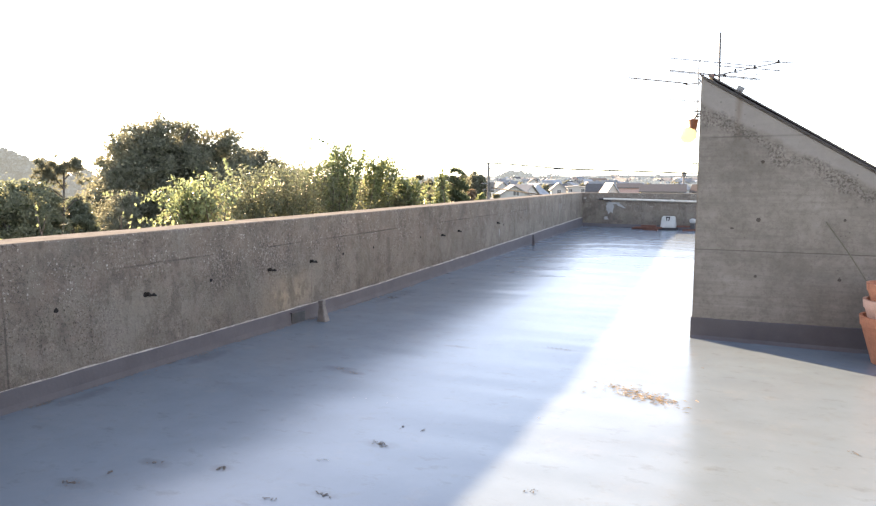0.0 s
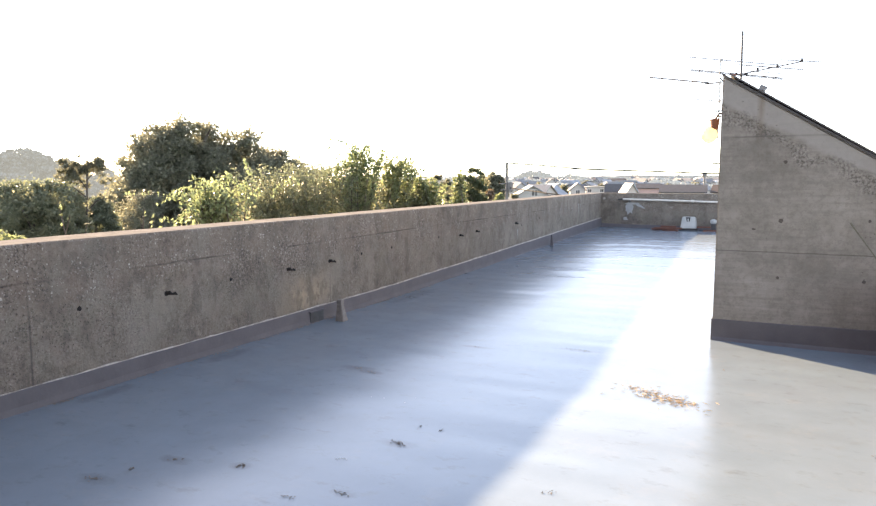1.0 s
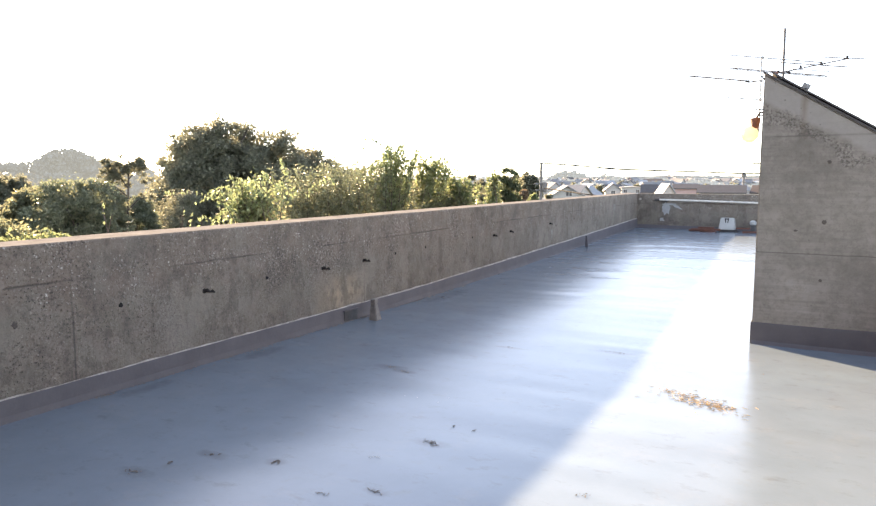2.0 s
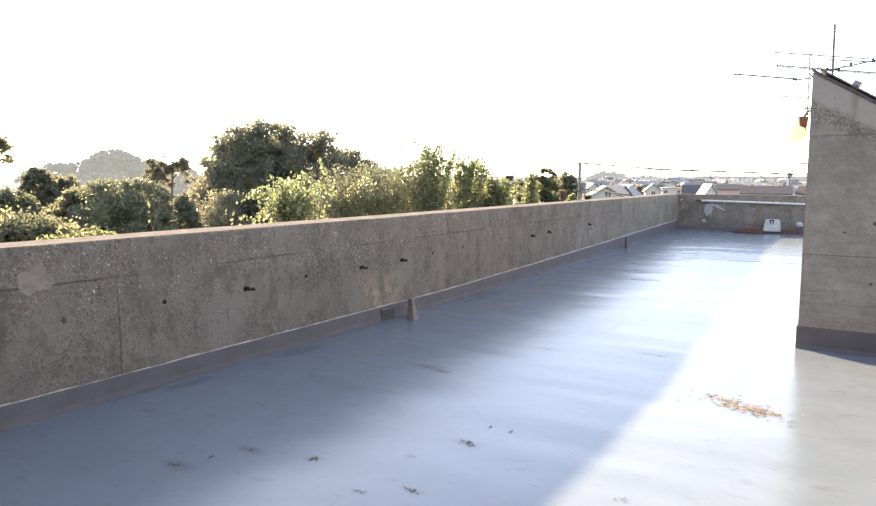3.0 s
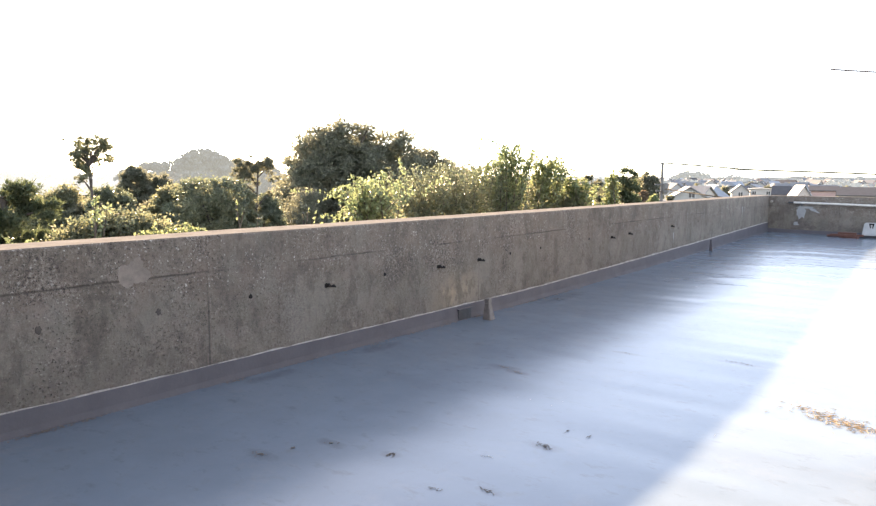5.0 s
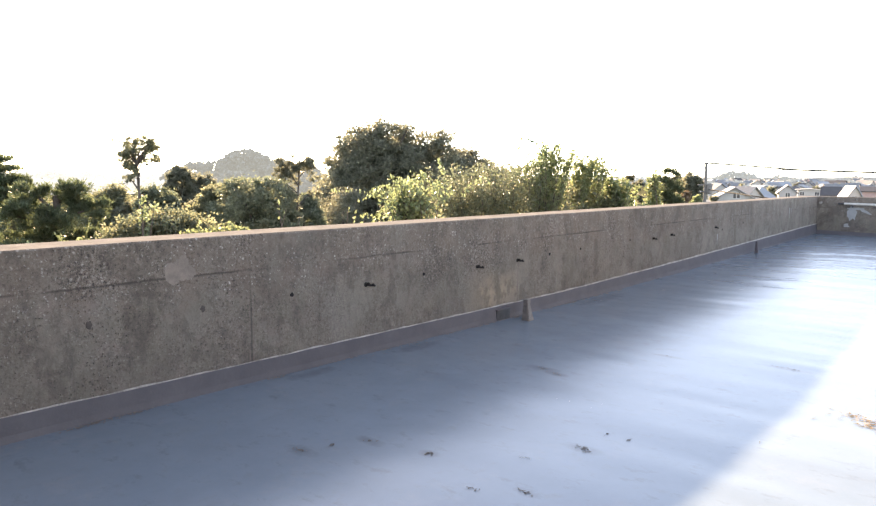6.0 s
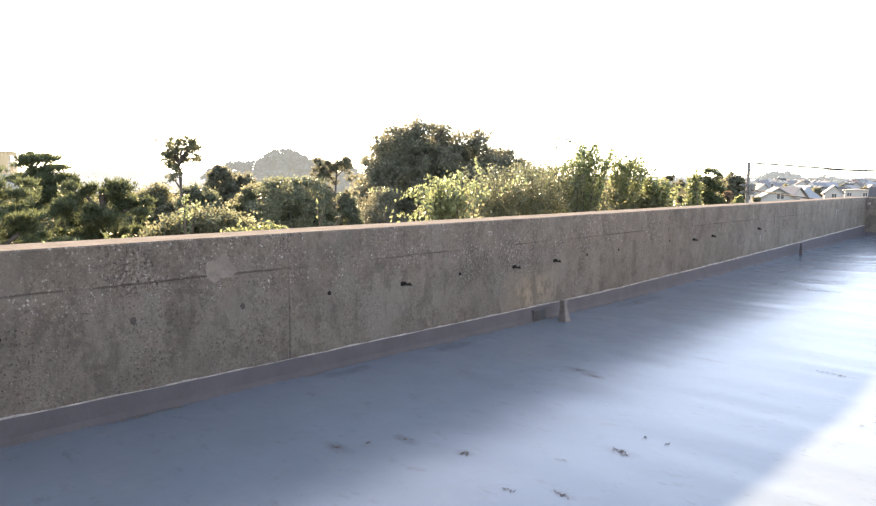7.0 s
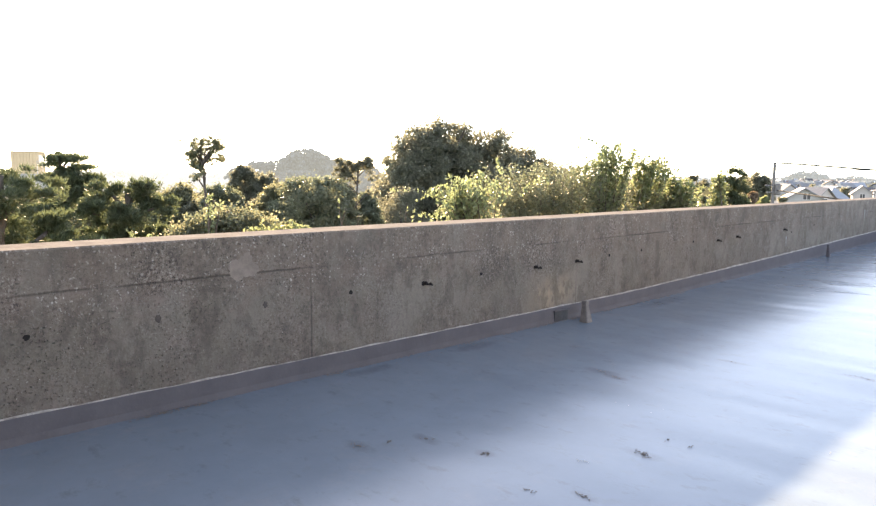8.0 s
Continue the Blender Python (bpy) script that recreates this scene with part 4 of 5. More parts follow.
# ------------------------------------------------------------------ trees
def leaf_mesh(name, centre, way, length, width, rng):
    """One pointed leaf (two triangles, folded a little) at every centre, growing along way."""
    count = len(centre)
    way = way / np.maximum(np.linalg.norm(way, axis=1, keepdims=True), 1e-6)
    side = np.cross(way, rng.normal(size=(count, 3)))
    side /= np.maximum(np.linalg.norm(side, axis=1, keepdims=True), 1e-6)
    up = np.cross(side, way)
    s = rng.uniform(0.6, 1.35, (count, 1))
    ln, wd = length * s, width * s
    co = np.empty((count, 4, 3))
    co[:, 0] = centre - way * ln * 0.5
    co[:, 1] = centre + side * wd * 0.5 + up * wd * 0.18 - way * ln * 0.05
    co[:, 2] = centre + way * ln * 0.5 - up * ln * 0.10
    co[:, 3] = centre - side * wd * 0.5 + up * wd * 0.18 - way * ln * 0.05
    me = bpy.data.meshes.new(name)
    me.vertices.add(count * 4)
    me.vertices.foreach_set("co", co.reshape(-1))
    me.loops.add(count * 4)
    me.loops.foreach_set("vertex_index", np.arange(count * 4, dtype=np.int32))
    me.polygons.add(count)
    me.polygons.foreach_set("loop_start", np.arange(0, count * 4, 4, dtype=np.int32))
    me.update(calc_edges=True)
    return me


def clump_leaves(rng, clumps, count, flat=1.0):
    """Places and ways of leaves spread over clumps (x, y, z, radius): mostly near their skins, more on top."""
    clumps = np.array(clumps)
    share = clumps[:, 3] ** 2
    pick = rng.choice(len(clumps), count, p=share / share.sum())
    d = rng.normal(size=(count, 3))
    d /= np.linalg.norm(d, axis=1, keepdims=True)
    low = (d[:, 2] < -0.2) & (rng.random(count) < 0.6)
    d[low, 2] *= -1
    r = clumps[pick, 3:4] * (rng.random((count, 1)) ** 0.45) * np.clip(rng.normal(1.0, 0.28, (count, 1)), 0.3, 1.9)
    at = clumps[pick, :3] + d * r * np.array([1, 1, flat])
    way = d * 0.8 + rng.normal(size=(count, 3)) * 0.6 + np.array([0, 0, -0.25])
    return at, way


def trunk_and_limbs(ob, x, y, top, ends, r, rng, lean=(0, 0)):
    bm = bmesh.new()
    z0 = GROUND_Z - 0.1
    pts, radii = [], []
    for k in range(9):
        f = k / 8
        pts.append((x + lean[0] * f + 0.12 * math.sin(f * 5 + x), y + lean[1] * f + 0.12 * math.cos(f * 4 + y), z0 + (top - z0) * f))
        radii.append(r * (1.15 - 0.75 * f))
    tube(bm, pts, radii, 9)
    part("trunk", bm, M_BARK, ob)
    for e in ends:
        e = Vector(e)
        f = (e.z - 0.5 * math.hypot(e.x - x, e.y - y) - 0.15 - z0) / (top - z0)
        f = min(0.99, max(0.35, f))
        k = int(f * 8)
        a = Vector(pts[k]).lerp(Vector(pts[k + 1]), f * 8 - k)
        mid = a.lerp(e, 0.5) + Vector((rng.normal() * 0.1, rng.normal() * 0.1, 0.12))
        part("limb", tube(bmesh.new(), [a, mid, e], [r * 0.38, r * 0.24, r * 0.08], 6), M_BARK, ob)


def broadleaf(label, x, y, ztop, width, zlow, mat, leaf, count, nclump, seed, r=0.16, name="tree", lump=0.16, limbs=7, shape=2.6):
    """A leafy tree with a lumpy, domed crown and gaps."""
    rng = np.random.default_rng(seed)
    ob = thing(name, label, "tree" if name == "tree" else name)
    cz, rz, rx = (ztop + zlow) / 2, (ztop - zlow) / 2, width / 2
    clumps = []
    for _ in range(nclump):
        a, rho = rng.uniform(0, 2 * math.pi), rng.random() ** 0.5 * (1.22 if rng.random() < 0.18 else 1.0)
        q = lump * width * rng.uniform(0.5, 1.2)
        dome = ztop - (ztop - zlow) * min(1.0, rho) ** shape * 0.75 - q * 0.8 + rng.normal() * 0.03 * (ztop - zlow)
        f = rng.random() ** 0.38
        clumps.append((x + math.cos(a) * rho * (rx - q * 0.8), y + math.sin(a) * rho * (rx - q * 0.8), zlow + q * 0.5 + (dome - zlow - q * 0.5) * f, q))
    at, way = clump_leaves(rng, clumps, count, 0.85)
    trunk_and_limbs(ob, x, y, cz + rz * 0.3, [c[:3] for c in clumps[:limbs]], r, rng)
    part("crown", leaf_mesh("crown", at, way, leaf, leaf * 0.55, rng), mat, ob)
    return ob


def shoots(label, x, y, z0, tips, mat, leaf, per, seed, spread=0.22, name="tree", r=0.07, mass=(), mass_count=0, mass_mat=None, arch=0):
    """Upright leafy shoots, each a thin stem with leaves along it, rising from a leafy mass."""
    rng = np.random.default_rng(seed)
    ob = thing(name, label, "tree" if name == "tree" else "shrub")
    stems = bmesh.new()
    at, way = [], []
    for tx, ty, tz in tips:
        base = Vector((x + (tx - x) * 0.35 + rng.normal() * 0.1, y + (ty - y) * 0.35 + rng.normal() * 0.1, z0))
        tip = Vector((tx, ty, tz))
        mid = base.lerp(tip, 0.55) + Vector((rng.normal() * 0.06, rng.normal() * 0.06, 0))
        tube(stems, [base, mid, tip], [0.014, 0.009, 0.003], 5)
        f = rng.random(per) ** 0.75
        line = np.array(base)[None] * (1 - f[:, None]) + np.array(tip)[None] * f[:, None]
        off = rng.normal(size=(per, 3)) * spread * (1.05 - 0.75 * f[:, None]) * np.array([1, 1, 0.6])
        at.append(line + off)
        way.append(off + np.array([0, 0, 0.05]) + rng.normal(size=(per, 3)) * 0.12)
    if arch:
        for _ in range(arch):       # bare-footed sprays that arch over, leaves hanging along them
            tx, ty, tz = tips[rng.integers(len(tips))]
            q = np.array((tx, ty, tz)) + rng.normal(size=3) * np.array([0.25, 0.25, 0.12]) - np.array([0, 0, 0.25])
            out = rng.normal(size=3) * np.array([0.30, 0.30, 0]) + np.array([0, 0, 0.42])
            f = np.linspace(0, 1, 13)[:, None]
            bow = q + out * f + np.array([0, 0, -0.22]) * f ** 3
            tube(stems, [Vector(p) for p in bow[::4]], [0.007, 0.005, 0.004, 0.002], 4)
            at.append(np.repeat(bow, 2, axis=0) + rng.normal(size=(26, 3)) * 0.022 + np.array([0, 0, -0.02]))
            way.append(rng.normal(size=(26, 3)) * 0.45 + np.array([0, 0, -0.75]))
    # mass_mat gives inner leaves a second tone, painting the shade inside the crown.
    if mass:
        a, w = clump_leaves(rng, mass, mass_count, 0.9)
        part("inner_crown", leaf_mesh("inner_crown", a, w, leaf, leaf * 0.6, rng), mass_mat or mat, ob)
    trunk_and_limbs(ob, x, y, z0 + 0.2, [], r, rng)
    part("stem", stems, M_BARK, ob)
    part("crown", leaf_mesh("crown", np.concatenate(at), np.concatenate(way), leaf, leaf * 0.58, rng), mat, ob)
    return ob


def pine(label, x, y, pads, count, seed, needle=0.10, top=None, r=0.11, flat=0.42, mat=None, lean=(0, 0), step=1):
    """A pruned pine: needle tufts in flat pads (x, y, z, radius) on bent limbs."""
    rng = np.random.default_rng(seed)
    ob = thing("pine_tree", label, "tree")
    sub = []
    for px, py, pz, pr in pads:
        for _ in range(max(4, int(9 * pr / 0.5))):
            u = rng.normal(size=3)
            u /= np.linalg.norm(u)
            k = rng.random() ** 0.5
            sub.append((px + u[0] * pr * k, py + u[1] * pr * k, pz + u[2] * pr * flat * k, pr * rng.uniform(0.22, 0.42)))
    tuft, way = clump_leaves(rng, sub, count // 5, flat * 1.5)
    way = way * 0.5 + np.array([0, 0, 0.9])
    at = np.repeat(tuft, 5, axis=0)
    w = np.repeat(way, 5, axis=0) + rng.normal(size=(len(at), 3)) * 0.55
    w /= np.linalg.norm(w, axis=1, keepdims=True)
    at = at + w * needle * 0.5
    trunk_and_limbs(ob, x, y, top if top is not None else max(p[2] for p in pads), [p[:3] for p in pads[::step]], r, rng, lean)
    part("crown", leaf_mesh("crown", at, w, needle, needle * 0.14, rng), mat or L_PINE, ob)
    return ob


rng0 = np.random.default_rng(11)

# pruned pines beyond the parapet
def pads_near(specs):
    out = []
    for b, d, s, r in specs:
        p = polar(b, d, s)
        out.append((p.x, p.y, p.z, r))
    return out


pine("dark green garden pine with layered needle pads", *polar(79.5, 10.5)[:2],
     pads_near(((78.6, 10.8, -0.004, 0.30), (80.6, 10.6, -0.006, 0.45), (76.4, 10.4, -0.030, 0.42), (79.4, 10.2, -0.045, 0.5), (82.5, 10.5, -0.03, 0.6), (77.5, 10.7, -0.082, 0.5),
                (75.2, 10.9, -0.060, 0.4), (80.5, 10.5, -0.11, 0.6), (76.0, 10.4, -0.12, 0.6), (74.2, 10.8, -0.10, 0.4), (78, 10.6, -0.17, 0.8))), 56000, 21, 0.09)
pine("dense green garden pine with upright needle tufts", *polar(70.6, 12.0)[:2],
     pads_near(((71.8, 12, -0.0290, 0.36), (70.0, 12.1, -0.0270, 0.38), (68.9, 11.8, -0.0470, 0.34), (73.2, 11.9, -0.0520, 0.40), (71.0, 11.7, -0.0570, 0.45), (69.4, 12.1, -0.0790, 0.45),
                (72.6, 11.8, -0.0850, 0.45), (70.8, 11.7, -0.1070, 0.5), (74.3, 12, -0.0820, 0.35), (68.3, 12.0, -0.0950, 0.3), (71, 12, -0.1570, 0.8))), 60000, 22, 0.085, flat=0.55)
pine("tall pine with flat cloud-shaped pads", *polar(74.8, 26)[:2],
     pads_near(((74.6, 26, 0.0165, 0.55), (73.8, 26, 0.0170, 0.42), (75.4, 26, 0.0090, 0.36), (73.9, 26, 0.0035, 0.50), (74.9, 26, 0.0000, 0.45), (75.3, 26, -0.0090, 0.5), (74.2, 26, -0.0080, 0.6),
                (73.2, 26, -0.0110, 0.5), (72.7, 26, -0.0160, 0.4), (74.6, 26, -0.0200, 0.7), (73.8, 26, -0.0280, 0.7), (75.2, 26, -0.0480, 0.9))), 26000, 23, 0.16, flat=0.30)
rt = np.random.default_rng(5)
tuft_pads = []
for b, s, w, h, k in ((64.75, 0.0470, 0.75, 0.0055, 9), (64.0, 0.0400, 0.30, 0.006, 4), (65.8, 0.0400, 0.35, 0.007, 5), (66.1, 0.0320, 0.18, 0.004, 3), (64.9, 0.0350, 0.5, 0.006, 5), (63.85, 0.0260, 0.22, 0.004, 3),
                      (65.6, 0.0275, 0.35, 0.005, 4), (65.9, 0.0165, 0.22, 0.004, 4), (65.35, 0.0120, 0.15, 0.005, 3), (65.6, 0.0020, 0.25, 0.004, 3), (64.5, 0.0200, 0.1, 0.003, 1)):
    for _ in range(int(k * 3.2)):
        q = polar(b - 0.1 + rt.normal() * w * 0.80, 24 + rt.normal() * 0.35, s - 0.006 + rt.normal() * h * 0.70)
        tuft_pads.append((q.x, q.y, q.z, rt.uniform(0.10, 0.17)))
tt = polar(65.25, 24)
pine("cloud-pruned tree with small dense tufts on a bare crooked trunk", tt.x, tt.y, tuft_pads, 26000, 24, 0.07, 2.1, 0.085, 0.75, L_MID, (0.0, 0.0), 5)
pine("pine with a bare upright trunk and a flat dark top", *polar(53.0, 23)[:2],
     pads_near(((53.3, 23, 0.0165, 0.34), (52.5, 23, 0.017, 0.36), (54.1, 23, 0.012, 0.34), (52.6, 23, 0.007, 0.32), (53.6, 23, 0.004, 0.42), (52.0, 23, -0.002, 0.26), (54.4, 23, 0.004, 0.28), (54.0, 23.4, -0.013, 0.40), (54.3, 23.4, -0.028, 0.45), (51.7, 23, -0.026, 0.26), (54.3, 23.5, -0.048, 0.5),
                (52.1, 23, 0.011, 0.24), (54.5, 23, -0.006, 0.3))), 12000, 25, 0.12, 1.95, 0.06, 0.6, L_DARK, step=3)
pine("small dark pine behind the shrubs", *polar(25.9, 30)[:2],
     pads_near(((26.15, 30, -0.002, 0.20), (25.6, 30, -0.009, 0.26), (25.9, 30, -0.018, 0.26), (26.3, 30, -0.026, 0.25), (25.5, 30, -0.03, 0.3))), 5000, 26, 0.14, 1.2, 0.06, 0.5, L_DARK)
pine("dark green pine near the utility pole", *polar(23.5, 28)[:2],
     pads_near(((23.3, 28, 0.004, 0.32), (22.75, 28, 0.003, 0.25), (24.0, 28, -0.004, 0.34), (23.2, 28, -0.010, 0.40), (22.6, 28, -0.016, 0.28), (23.9, 28, -0.018, 0.4), (23.2, 28, -0.03, 0.5), (23.6, 28, -0.06, 0.6))), 14000, 27, 0.13, 1.4, 0.1, 0.6)

# the large dark broadleaf tree
big = polar(46.6, 40)
broadleaf("large dark evergreen tree with a broad domed crown", big.x, big.y, 4.98, 9.4, -3.6, L_DARK, 0.165, 110000, 520, 31, 0.4, lump=0.075, limbs=14, shape=2.5)
b2 = polar(43.2, 41)
broadleaf("dark evergreen tree beside a larger one", b2.x, b2.y, 4.50, 8.8, -3.2, L_DARK, 0.165, 90000, 380, 32, 0.3, lump=0.08, shape=3.2)
b3 = polar(40.2, 42)
broadleaf("dark evergreen tree behind sunlit shrubs", b3.x, b3.y, 3.75, 7.6, -3.2, L_DARK, 0.165, 76000, 300, 33, 0.25, lump=0.10)

b4 = polar(37.4, 43)
broadleaf("low dark evergreen tree behind olive shrubs", b4.x, b4.y, 3.05, 7.0, -3.2, L_DARK, 0.165, 60000, 240, 34, 0.22, lump=0.10)

# broad hedge-like garden trees with flat, yellowing tops
for bearing, dist, slope, width, mat, seed in ((57.6, 21, 0.004, 2.3, L_YOLIVE, 41), (55.6, 20.5, 0.003, 2.0, L_YOLIVE, 63), (56.6, 20, -0.012, 2.6, L_MID, 64), (58.8, 22.5, -0.006, 2.2, L_MID, 65), (54.6, 21.5, -0.012, 1.6, L_MID, 66)):
    p = polar(bearing, dist, slope)
    broadleaf("broad garden tree with a flat yellow-green top", p.x, p.y, p.z, width, p.z - 2.6, mat, 0.078, 17000, 120, seed, 0.11, lump=0.13, shape=4.0)

# mid-distance garden trees
for bearing, dist, slope, width, mat, count, seed, label in (
        (59.8, 22, -0.012, 1.8, L_MID, 7000, 46, "rounded garden tree with green leaves"),
        (62.0, 30, 0.016, 1.6, L_DARK, 7000, 42, "dark garden tree with an uneven top"),
        (60.6, 31, 0.007, 2.2, L_DARK, 9000, 43, "dark garden tree with an uneven top"),
        (63.8, 26, -0.012, 2.2, L_YOLIVE, 8000, 44, "olive-leaved garden tree in the sun"),
        (67.0, 28, -0.010, 2.4, L_MID, 9000, 45, "dark green garden tree with a soft outline"),
        (65.2, 27, -0.03, 2.2, L_DARK, 7000, 47, "low dark garden tree in shade"),
        (60.6, 24, -0.028, 1.8, L_DARK, 7000, 48, "low dark garden tree in shade"),
        (69.0, 30, -0.018, 3.0, L_MID, 7000, 49, "dark green garden tree with dense leaves"),
        (72.5, 33, -0.016, 3.2, L_MID, 7000, 50, "dark green garden tree with dense leaves"),
        (55.4, 26, -0.01, 1.7, L_MID, 6000, 51, "garden tree with small leaves"),
        (52.4, 30, -0.02, 1.8, L_YOLIVE, 5000, 52, "olive-leaved garden tree in the sun"),
        (77.5, 34, -0.02, 3.5, L_MID, 7000, 53, "dark green garden tree with dense leaves"),
        (28.5, 24, -0.014, 1.6, L_FRESH, 6000, 54, "light green garden tree in the sun"),
        (26.8, 26, -0.022, 1.5, L_FRESH, 4500, 55, "light green garden tree in the sun"),
        (24.6, 25, -0.026, 1.4, L_YOLIVE, 4500, 56, "olive-leaved garden tree in the sun"),
        (21.6, 62, 0.009, 2.6, L_DARK, 5000, 57, "dark round tree beyond the houses"),
        (22.6, 64, 0.0035, 2.2, L_DARK, 4000, 58, "dark round tree beyond the houses"),
        (22.0, 40, -0.016, 0.9, L_RUST, 3000, 59, "small tree with reddish autumn leaves"),
        (21.2, 38, -0.024, 1.0, L_FRESH, 3000, 60, "small light green tree near the pole"),
        (20.0, 42, -0.022, 0.8, L_DARK, 2500, 61, "small dark tree near the houses"),
        (57.0, 21, -0.035, 2.0, L_DARK, 7000, 62, "low dark garden tree in shade"),
        *((b, 36 + 3 * math.sin(b), -0.017 + 0.006 * math.sin(b * 2.3), 4.2, (L_MID, L_DARK, L_YOLIVE)[int(b) % 3], 6000, 300 + int(b), "garden tree in a belt behind others") for b in (49.5, 51.2, 56.4, 59, 61.5, 64.4, 67.2, 70.1, 73.3, 76.6, 79.8)),
        *((b, dd, s, w, L_DARK, 1500, 500 + int(b * 10), "small dark tree between distant houses") for b, dd, s, w in ((19.6, 105, -0.018, 2.5), (16.0, 170, -0.010, 4), (13.0, 190, -0.009, 4), (8.0, 180, -0.0075, 4.5), (11.6, 230, -0.005, 5), (5.9, 210, -0.006, 5), (14.2, 260, -0.003, 6), (18.0, 200, -0.006, 5))),
        *((b, 40, -0.028, 3.0, (L_MID, L_DARK)[int(b) % 2], 4000, 400 + int(b), "low garden tree behind sunlit shrubs") for b in (24, 26.5, 29, 32, 35))):
    p = polar(bearing, dist, slope)
    broadleaf(label, p.x, p.y, p.z, width, p.z - max(2.0, width * 0.95), mat, 0.09 if dist < 35 else 0.18 if dist < 90 else 0.35, int(count * 3.0), 110, seed, 0.12, lump=0.12, shape=2.7)

# sunlit shrubs and young trees close behind the parapet
def tips(specs, n, seed, wobble=0.14):
    r = np.random.default_rng(seed)
    out = []
    for b, d, s in specs:
        p = polar(b, d, s)
        out.append(p)
        for _ in range(n):
            k = r.normal(size=3)
            out.append(Vector((p.x + k[0] * wobble * 2, p.y + k[1] * wobble * 2, p.z - abs(k[2]) * wobble * 2.2 - 0.03)))
    return out


def mass(specs):
    return [(*polar(b, d, s), r) for b, d, s, r in specs]


p = polar(43.6, 12)
shoots("young yellow-green tree with arching sunlit shoots", p.x, p.y, 0.3,
       tips(((45.6, 11.8, 0.002), (44.9, 11.9, -0.020), (43.7, 12.0, 0.010), (42.9, 12.1, 0.002), (44.0, 12, -0.015), (45.3, 11.8, -0.035)), 3, 71), L_YG, 0.072, 110, 71, 0.17,
       mass=mass(((44.6, 12, -0.06, 0.34), (43.6, 12.1, -0.05, 0.42), (43, 12.3, -0.09, 0.5), (44.5, 12.1, -0.11, 0.5))), mass_count=2600, mass_mat=L_MID, arch=34)
p = polar(39.5, 18.5)
shoots("olive-green tree full of small sunlit leaves", p.x, p.y, -0.3,
       tips(((41.4, 18.5, 0.012), (40.5, 18.6, 0.018), (39.4, 18.7, 0.012), (38.4, 18.6, 0.017), (41.9, 18.5, -0.01), (39.9, 18.2, 0.0)), 4, 72, 0.26), L_YOLIVE, 0.062, 330, 72, 0.27,
       mass=mass(((41.6, 18.5, -0.051, 0.60), (40.4, 18.5, -0.044, 0.71), (39.2, 18.5, -0.046, 0.71), (38.2, 18.5, -0.046, 0.71), (41, 18.0, -0.075, 0.71), (39.4, 18.0, -0.075, 0.71))), mass_count=4600, mass_mat=L_MID)
p = polar(36.7, 19.0)
shoots("pale olive tree with dense small leaves in the sun", p.x, p.y, -0.3,
       tips(((38.0, 18.9, 0.020), (37.2, 19.0, 0.024), (36.4, 19.0, 0.026), (35.6, 19.2, 0.024), (34.9, 19.2, 0.022)), 4, 73, 0.2), L_YOLIVE, 0.062, 360, 73, 0.27,
       mass=mass(((37.6, 18.9, -0.046, 0.71), (36.5, 19.0, -0.038, 0.78), (35.4, 19.0, -0.046, 0.71), (36.5, 18.5, -0.07, 0.85))), mass_count=4200, mass_mat=L_MID)
p = polar(33.6, 19.9)
shoots("tall bright yellow-green tree with upright shoots", p.x, p.y, -0.3,
       tips(((35.3, 19.7, 0.014), (34.6, 19.9, 0.020), (34.0, 19.9, 0.026), (33.5, 19.9, 0.030), (33.05, 19.9, 0.052), (33.0, 19.8, 0.045), (32.5, 19.9, 0.030), (31.85, 20.0, 0.043), (31.4, 20.0, 0.028), (31.0, 20.0, 0.042), (33.3, 19.6, 0.02), (32.2, 19.8, 0.034)), 4, 74, 0.055), L_YG, 0.085, 135, 74, 0.13,
       mass=mass(((34.4, 19.9, -0.031, 0.64), (33.4, 19.9, -0.026, 0.71), (32.4, 19.9, -0.036, 0.71), (33.4, 19.6, -0.06, 0.85), (32, 19.7, -0.06, 0.71))), mass_count=1500, mass_mat=L_MID, arch=26)
p = polar(30.6, 20.7)
shoots("leafy green tree with tapering upright shoots", p.x, p.y, -0.3,
       tips(((30.5, 20.6, 0.030), (30.0, 20.7, 0.026), (29.5, 20.7, 0.028), (29.1, 20.9, 0.024), (28.75, 20.9, 0.026), (28.3, 20.8, 0.017), (29.8, 20.4, 0.012)), 4, 75, 0.06), L_FRESH, 0.088, 150, 75, 0.15,
       mass=mass(((31.3, 20.7, -0.031, 0.60), (30.4, 20.7, -0.028, 0.64), (29.6, 20.7, -0.046, 0.57), (30.5, 20.4, -0.06, 0.71))), mass_count=1600, mass_mat=L_MID, arch=20)
p = polar(28.0, 21.3)
